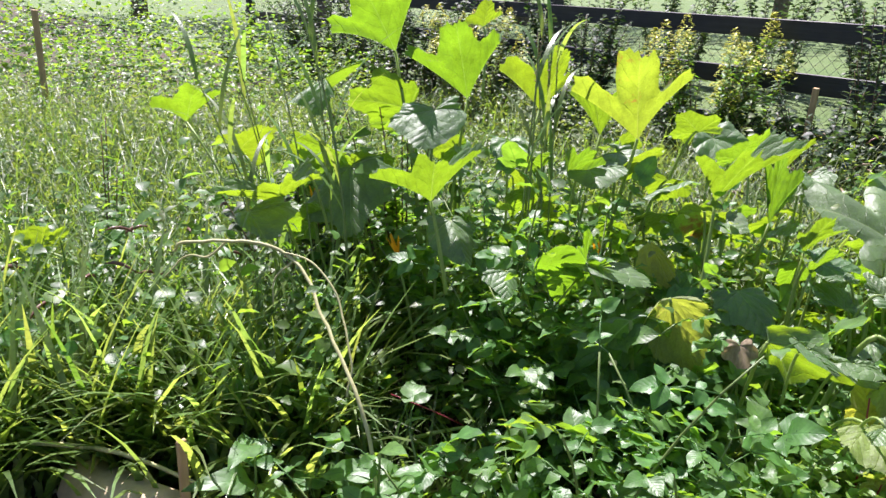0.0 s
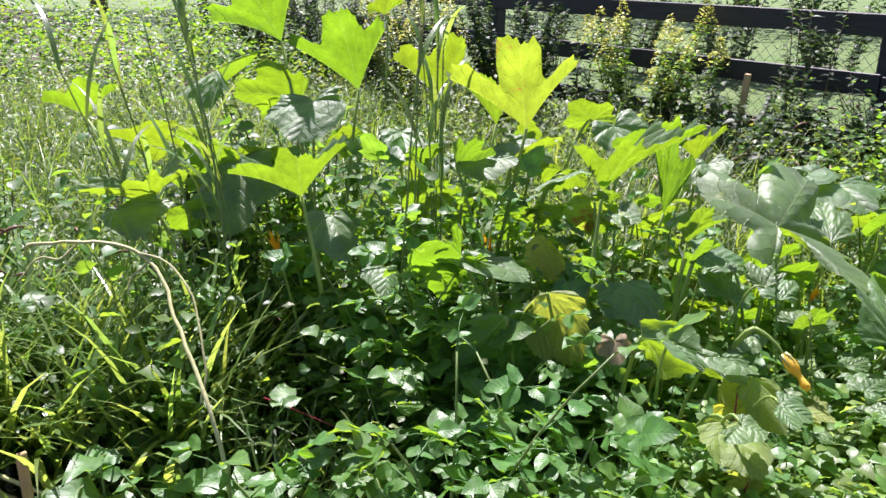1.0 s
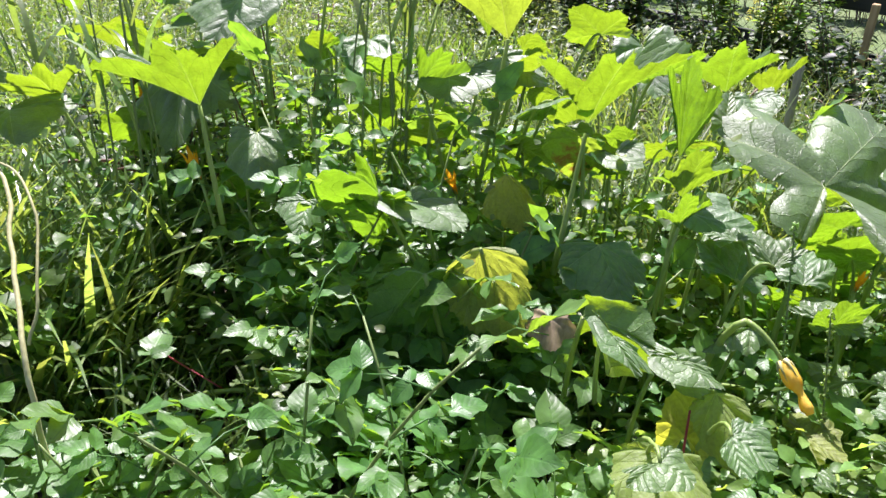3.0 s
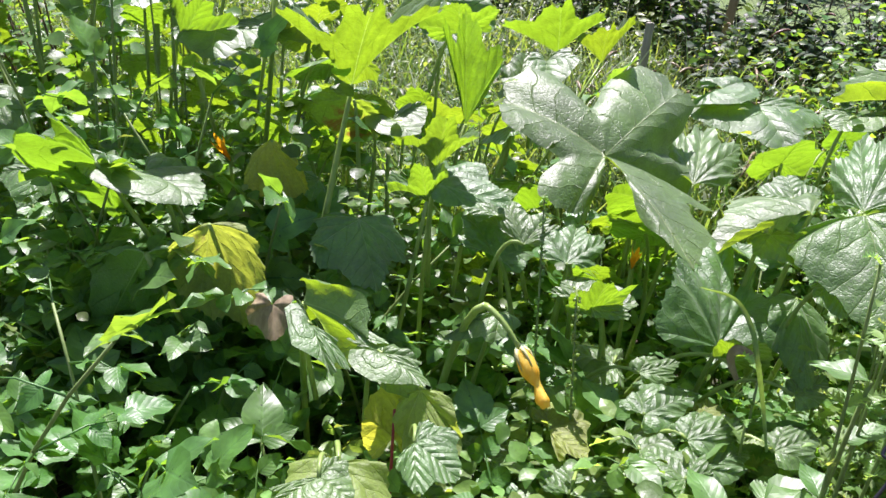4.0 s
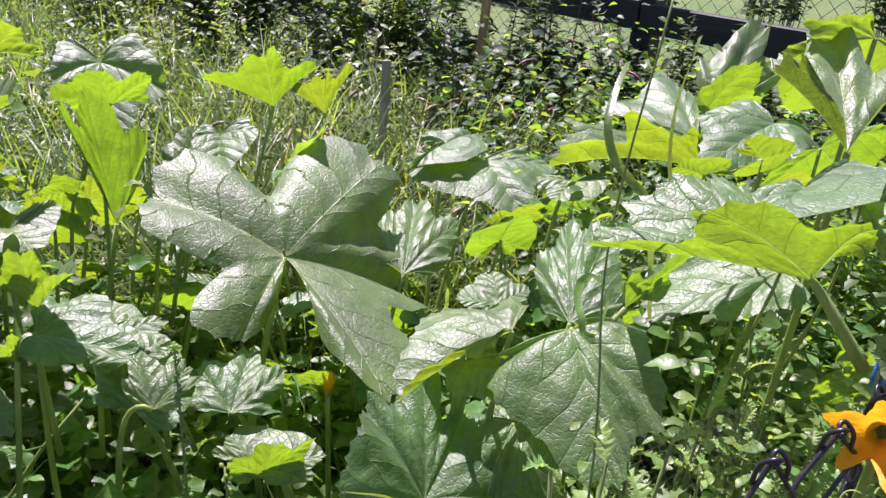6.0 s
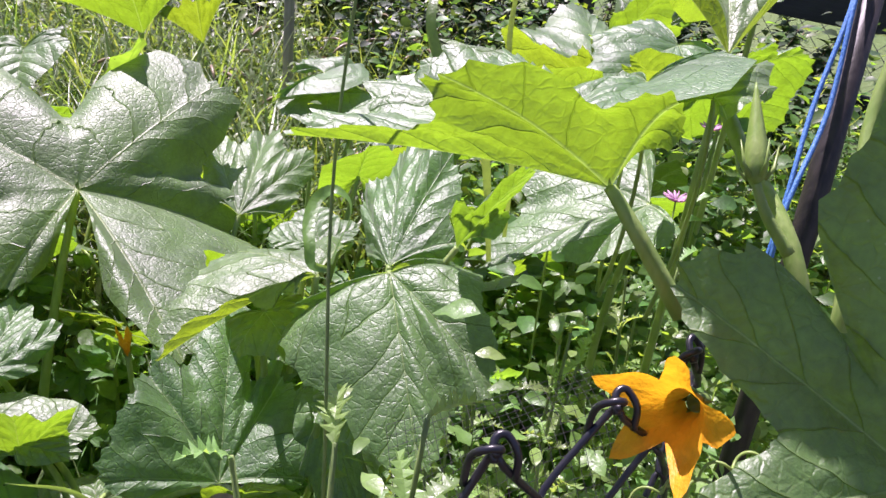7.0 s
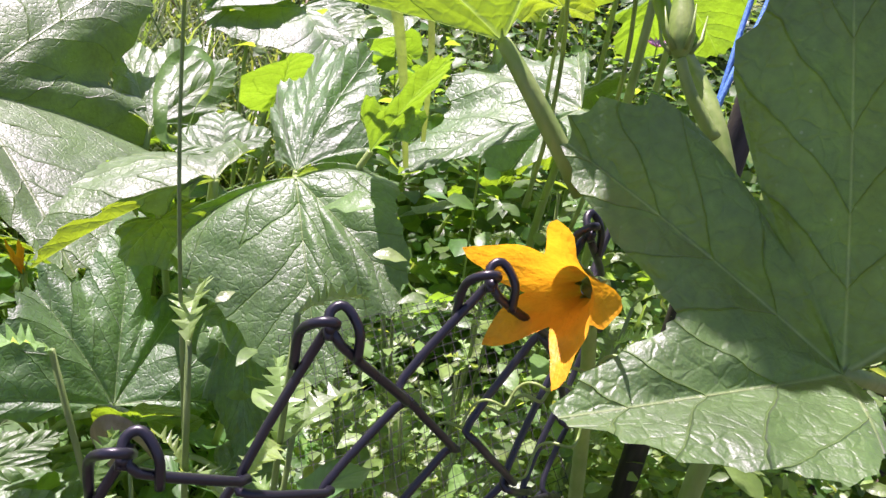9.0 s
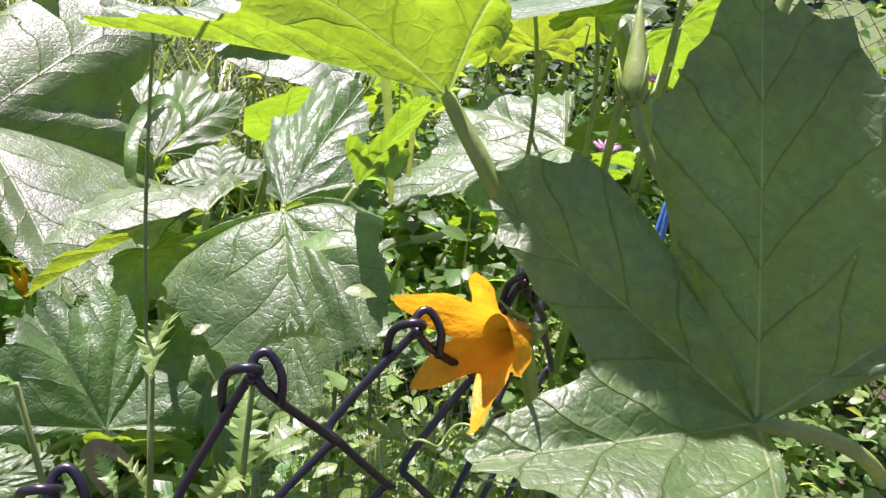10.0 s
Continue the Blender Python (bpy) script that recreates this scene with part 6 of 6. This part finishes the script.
def far_tree(at, height, seed):
    r = np.random.default_rng(seed)
    ob = thing("tree", (at[0], at[1], 0.0), "dense green broad-leaved tree beyond the lawn", "tree", "trees beyond the lawn")
    limbs, clumps = [tube_data(smooth_path([(0, 0, -0.2), (0.1, 0, height * 0.3), (0, 0.1, height * 0.75)], 4), [0.22 * height / 8 * (1 - 0.09 * k) for k in range(9)], 9)], []
    for k in range(9):
        a, z = k * 2.4, height * (0.25 + 0.06 * k)
        e = Vector((math.cos(a) * height * 0.26, math.sin(a) * height * 0.26, z + height * 0.18))
        limbs.append(tube_data(bend((0, 0, z), (e.x * 0.4, e.y * 0.4, z + 0.1), e, 5), [0.09, 0.07, 0.05, 0.035, 0.02], 6))
        clumps.append(e)
    part("trunk", mesh_from("trunk", *joined(limbs), bark), ob)
    n = 2000
    c = np.array([tuple(clumps[i]) for i in r.integers(0, len(clumps), n)]) + r.normal(0, height * 0.11, (n, 3))
    way = r.normal(0, 1, (n, 3))
    ln = r.uniform(0.2, 0.42, n)
    part("crown", leaf_cloud("crown", c, way, r.normal(0, 1, (n, 3)), ln, ln * 0.35, tree_green), ob)
    return ob


for i, (x, y, h) in enumerate(((-16, 24, 9), (-9, 27, 10), (-3, 25, 9), (3, 27, 11), (10, 24, 9), (16, 18, 10), (20, 10, 9), (-20, 15, 9))):
    far_tree((x, y), h, i)
for i in range(9):
    spire_shrub("hedge_bush", (2.4 + i * 1.15, 13.0 - i * 0.75), 1.7, 0.8, 26, 40, 0.13, weed_shaded, 60 + i, "dark leafy bush in a row beyond the lawn", "bush", 0.3)


# ---------------------------------------------------------------- smaller plants
def chard(at, seed):
    r = random.Random(seed)
    ob = thing("chard_plant", (at[0], at[1], 0.0), "red-stemmed chard with crinkled yellow-green leaves on soil", "chard plant")
    for k, (az, lean, h, mat) in enumerate(((1.5, 0.03, 0.66, yellow_sunlit), (-1.4, 0.05, 0.46, faded_leaf), (1.9, 0.10, 0.26, squash_leaf_green), (3.4, 0.12, 0.25, faded_leaf), (4.7, 0.10, 0.28, squash_leaf_green), (5.6, 0.14, 0.20, yellow_leaf))):
        o = Vector((math.cos(az), math.sin(az), 0))
        mid = o * lean + Vector((0, 0, h * 0.7))
        top = mid + (o * lean + Vector((0, 0, 0.3))).normalized() * 0.11
        stem = part("petiole", tube("petiole", bend((0, 0, -0.01), o * lean * 0.4 + Vector((0, 0, h * 0.4)), top, 8), 0.0055, 0.002, stem_red, 8), ob)
        s = Vector((-o.y, o.x, 0))
        up = (top - mid).normalized()
        part("leaf", blade_mesh(up * 0.10 + o * 0.03, s * 0.042 + up * 0.035, -s * 0.042 + up * 0.035, s * 0.032 - up * 0.035, -s * 0.032 - up * 0.035, mat, 900 + k, 0.05, 0.05, 0.12, 0.05), stem, mid + up * 0.06)
    return ob


chard((1.01, 1.82), 1)


def thistle(at, height, seed, tips):
    """A young thistle: spiny lobed leaves round upright stems."""
    r = random.Random(seed)
    ob = thing("thistle", (at[0], at[1], 0.0), "young thistle with pale spiny toothed leaves", "thistle", "thistles behind the wire fence")
    for s in range(tips):
        az = r.uniform(0, 6.28)
        top = Vector((math.cos(az) * 0.04, math.sin(az) * 0.04, height * r.uniform(0.88, 1.05)))
        pts = bend((0, 0, 0), (0, 0, height * 0.5), top, 10)
        st = part("stem", tube("stem", pts, 0.004, 0.002, stem_green, 6), ob)
        for k in range(11):
            f = 0.45 + 0.55 * k / 10
            p = pts[min(9, int(f * 9))]
            verts, faces = [], []
            ln, n = 0.052 * r.uniform(0.6, 1.2), 16
            for i in range(n + 1):
                t = i / n
                lobe = i % 2
                wide = 0.0125 * ln / 0.05 * (math.sin(math.pi * min(1.0, t * 0.86 + 0.12)) ** 0.8)
                z = 0.35 * ln * t - 0.55 * ln * t * t
                for side in (-1, 0, 1):
                    w = wide * r.uniform(0.75, 1.25) * (1.0 if lobe else 0.34) * side
                    kick = (r.uniform(0.001, 0.006) if lobe else 0.0) * abs(side)
                    curl = (0.35 * wide + r.uniform(-0.003, 0.004)) * abs(side) * (1 if lobe else 0.2)
                    verts.append(Vector((w, t * ln + kick, z + curl)))
                if i:
                    b = 3 * i
                    faces += [(b - 3, b - 2, b + 1, b), (b - 2, b - 1, b + 2, b + 1)]
            part("leaf", mesh_from("leaf", verts, faces, lobed_green, False), st, p, turn=(radians(r.uniform(10, 60)), radians(r.uniform(-20, 20)), k * 2.4 + az))
    return ob


thistle((1.640, 1.775), 0.87, 1, 2)
thistle((1.690, 1.815), 0.87, 2, 2)
thistle((1.60, 1.98), 0.60, 3, 2)
thistle((1.86, 2.30), 0.72, 4, 3)
thistle((1.95, 2.05), 0.66, 5, 3)
for k, (x, y, h) in enumerate(((1.88, 1.98, 0.72), (1.98, 2.16, 0.76), (2.06, 2.02, 0.74), (1.90, 2.14, 0.70), (2.14, 2.24, 0.78), (1.84, 2.08, 0.66))):
    thistle((x, y), h, 30 + k, 3)


def seed_spike(at, height, seed):
    r = random.Random(seed)
    ob = thing("seeding_weed", (at[0], at[1], 0.0), "upright weed with a knobbly grey-green seed spike", "weed", "seeding weeds")
    pts = bend((0.02, -0.17, 0), (0.02, -0.1, height * 0.5), (0, 0, height), 14)
    part("stem", tube("stem", pts, 0.004, 0.0015, stem_green, 6), ob)
    pieces = []
    for k in range(110):
        f = 0.40 + 0.6 * r.random()
        p = pts[min(13, int(f * 13))].lerp(pts[min(13, int(f * 13) + 1)], f * 13 % 1)
        o = Vector((r.uniform(-1, 1), r.uniform(-1, 1), r.uniform(-0.3, 0.6))).normalized() * r.uniform(0.004, 0.010) * (1.3 - f * 0.6)
        pieces.append(tube_data([p + o * 0.5, p + o, p + o * 1.6], [0.001, 0.0036, 0.001], 5))
    tagged(part("seed_mass", mesh_from("seed_mass", *joined(pieces), lobed_green), ob), kind="stuff")
    return ob


seed_spike((1.235, 2.223), 0.79, 1)
seed_spike((1.30, 2.12), 0.66, 2)


def big_weed(at, height, n, size, seed, mat, label):
    """A weed with large smooth oval leaves."""
    r = random.Random(seed)
    ob = thing("broad_leaf_weed", (at[0], at[1], 0.0), label, "weed", "broad-leaved weeds")
    pts = bend((0, 0, 0), (0.01, 0, height * 0.5), (0.02, -0.02, height), 8)
    part("stem", tube("stem", pts, 0.006, 0.003, stem_green, 7), ob)
    for k in range(n):
        f = 0.45 + 0.55 * k / max(1, n - 1)
        ln = size * r.uniform(0.75, 1.15)
        me = with_uv(mesh_from("leaf", *ovate(ln, ln * 0.30, r.random(), 0.2, r.uniform(0.2, 0.6)), mat), OVATE_UV)
        part("leaf", me, ob, pts[int(f * 7)], turn=(radians(r.uniform(0, 45)), radians(r.uniform(-20, 20)), k * 2.4 + seed))
    return ob


big_weed((-0.50, 1.90), 0.42, 7, 0.15, 1, potato_leaf_green, "broad-leaved weed with pale sunlit oval leaves")
big_weed((-0.19, 1.84), 0.44, 7, 0.13, 2, potato_leaf_green, "broad-leaved weed with dull green oval leaves")
big_weed((1.62, 1.80), 0.74, 8, 0.07, 3, potato_leaf_green, "bindweed with smooth oval leaves by the fence")
big_weed((1.74, 1.76), 0.80, 9, 0.06, 4, potato_leaf_green, "bindweed with smooth oval leaves by the fence")
big_weed((1.70, 1.72), 0.86, 9, 0.05, 5, potato_leaf_green, "bindweed with smooth oval leaves by the fence")
big_weed((1.66, 1.70), 0.88, 8, 0.06, 6, potato_leaf_green, "bindweed with smooth oval leaves by the fence")


wrng = random.Random(77)
for i, (x, y, h) in enumerate(((1.02, 1.72, 0.34), (1.12, 1.84, 0.36), (1.20, 1.72, 0.40), (1.30, 1.82, 0.42), (1.38, 1.70, 0.44), (1.46, 1.80, 0.48), (1.55, 1.72, 0.52), (1.60, 1.86, 0.50),
                               (1.25, 1.95, 0.38), (1.38, 1.98, 0.42), (1.50, 1.95, 0.45), (0.88, 1.78, 0.32), (0.72, 1.72, 0.34), (0.55, 1.78, 0.32))):
    big_weed((x + wrng.uniform(-0.03, 0.03), y + wrng.uniform(-0.03, 0.03)), h, 9, wrng.uniform(0.085, 0.12), 20 + i, potato_leaf_green, "broad-leaved weed with insect-eaten pale green oval leaves")


def dried_leaf_thing(at, size, seed, label):
    me = blade_mesh(Vector((0.1, -0.5, -0.7)) * size, Vector((0.8, -0.1, -0.2)) * size, Vector((-0.7, 0.0, -0.3)) * size, Vector((0.4, 0.2, 0.3)) * size, Vector((-0.4, 0.2, 0.3)) * size, dried_leaf, seed, 0.1, 0.10, 0.05, 0.2)
    ob = new("dried_leaf", me)
    ob.location = at
    return tagged(ob, label, "dried leaf", "dried leaves")


dried_leaf_thing((0.775, 2.09, 0.60), 0.065, 1, "withered brown squash leaf hanging among green ones")
dried_leaf_thing((1.28, 2.05, 0.05), 0.10, 2, "crumpled brown leaf lying on the soil")
dried_leaf_thing((0.10, 2.35, 0.06), 0.10, 3, "crumpled brown leaf lying on the soil")


def stick(points, thick, material, label):
    b = Vector(points[0])
    ob = new("dry_stick", tube("dry_stick", smooth_path([Vector(p) - b for p in points], 4), thick, thick * 0.6, material, 6, 0.08))
    ob.location = b
    return tagged(ob, label, "stick", "sticks on the soil")


krng = random.Random(8)
for i in range(26):
    x, y, a, ln = krng.uniform(-0.8, 1.3), krng.uniform(1.8, 2.9), krng.uniform(0, 6.28), krng.uniform(0.12, 0.4)
    d = Vector((math.cos(a), math.sin(a), 0)) * ln
    p = Vector((x, y, 0.03))
    stick([p, p + d * 0.5 + Vector((0, 0, krng.uniform(0.0, 0.04))), p + d + Vector((0, 0, krng.uniform(-0.01, 0.06)))], krng.uniform(0.003, 0.007), krng.choice((stem_dry, stem_dry, stem_brown)), "dry stick lying on the garden soil")
stick([(-0.16, 2.25, 0.36), (-0.05, 2.2, 0.34), (0.05, 2.18, 0.30)], 0.0022, stem_red, "thin red stem lying over the leaves")
stick([(-1.3, 2.55, 0.42), (-1.1, 2.4, 0.36), (-0.95, 2.3, 0.30)], 0.009, stem_dry, "thick pale dry stem lying in the grass")
stick([(-1.2, 2.15, 0.26), (-0.9, 2.08, 0.27), (-0.62, 1.98, 0.22)], 0.008, stem_dry, "thick pale dry stem lying in the grass")


def small_flower(at, material, label, size=0.012):
    ob = thing("wild_flower", (at[0], at[1], 0.0), label, "flower", "wild flowers")
    part("stem", tube("stem", bend((0, 0, 0), (0.02, 0, at[2] * 0.5), (0, 0, at[2]), 6), 0.002, 0.0012, stem_green, 5), ob)
    pieces = []
    for k in range(14):
        a = k * 2.4
        o = Vector((math.cos(a), math.sin(a), 0.5)) * size
        pieces.append(tube_data([Vector((0, 0, at[2])), Vector((0, 0, at[2])) + o * 0.6, Vector((0, 0, at[2])) + o], [0.001, 0.0028, 0.0006], 4))
    part("flower_head", mesh_from("flower_head", *joined(pieces), material), ob)
    return ob


small_flower((2.38, 2.55, 0.86), pink_flower, "pale pink thistle-like flower among weeds", 0.02)
small_flower((2.22, 2.35, 0.82), pink_flower, "pale pink thistle-like flower among weeds", 0.02)
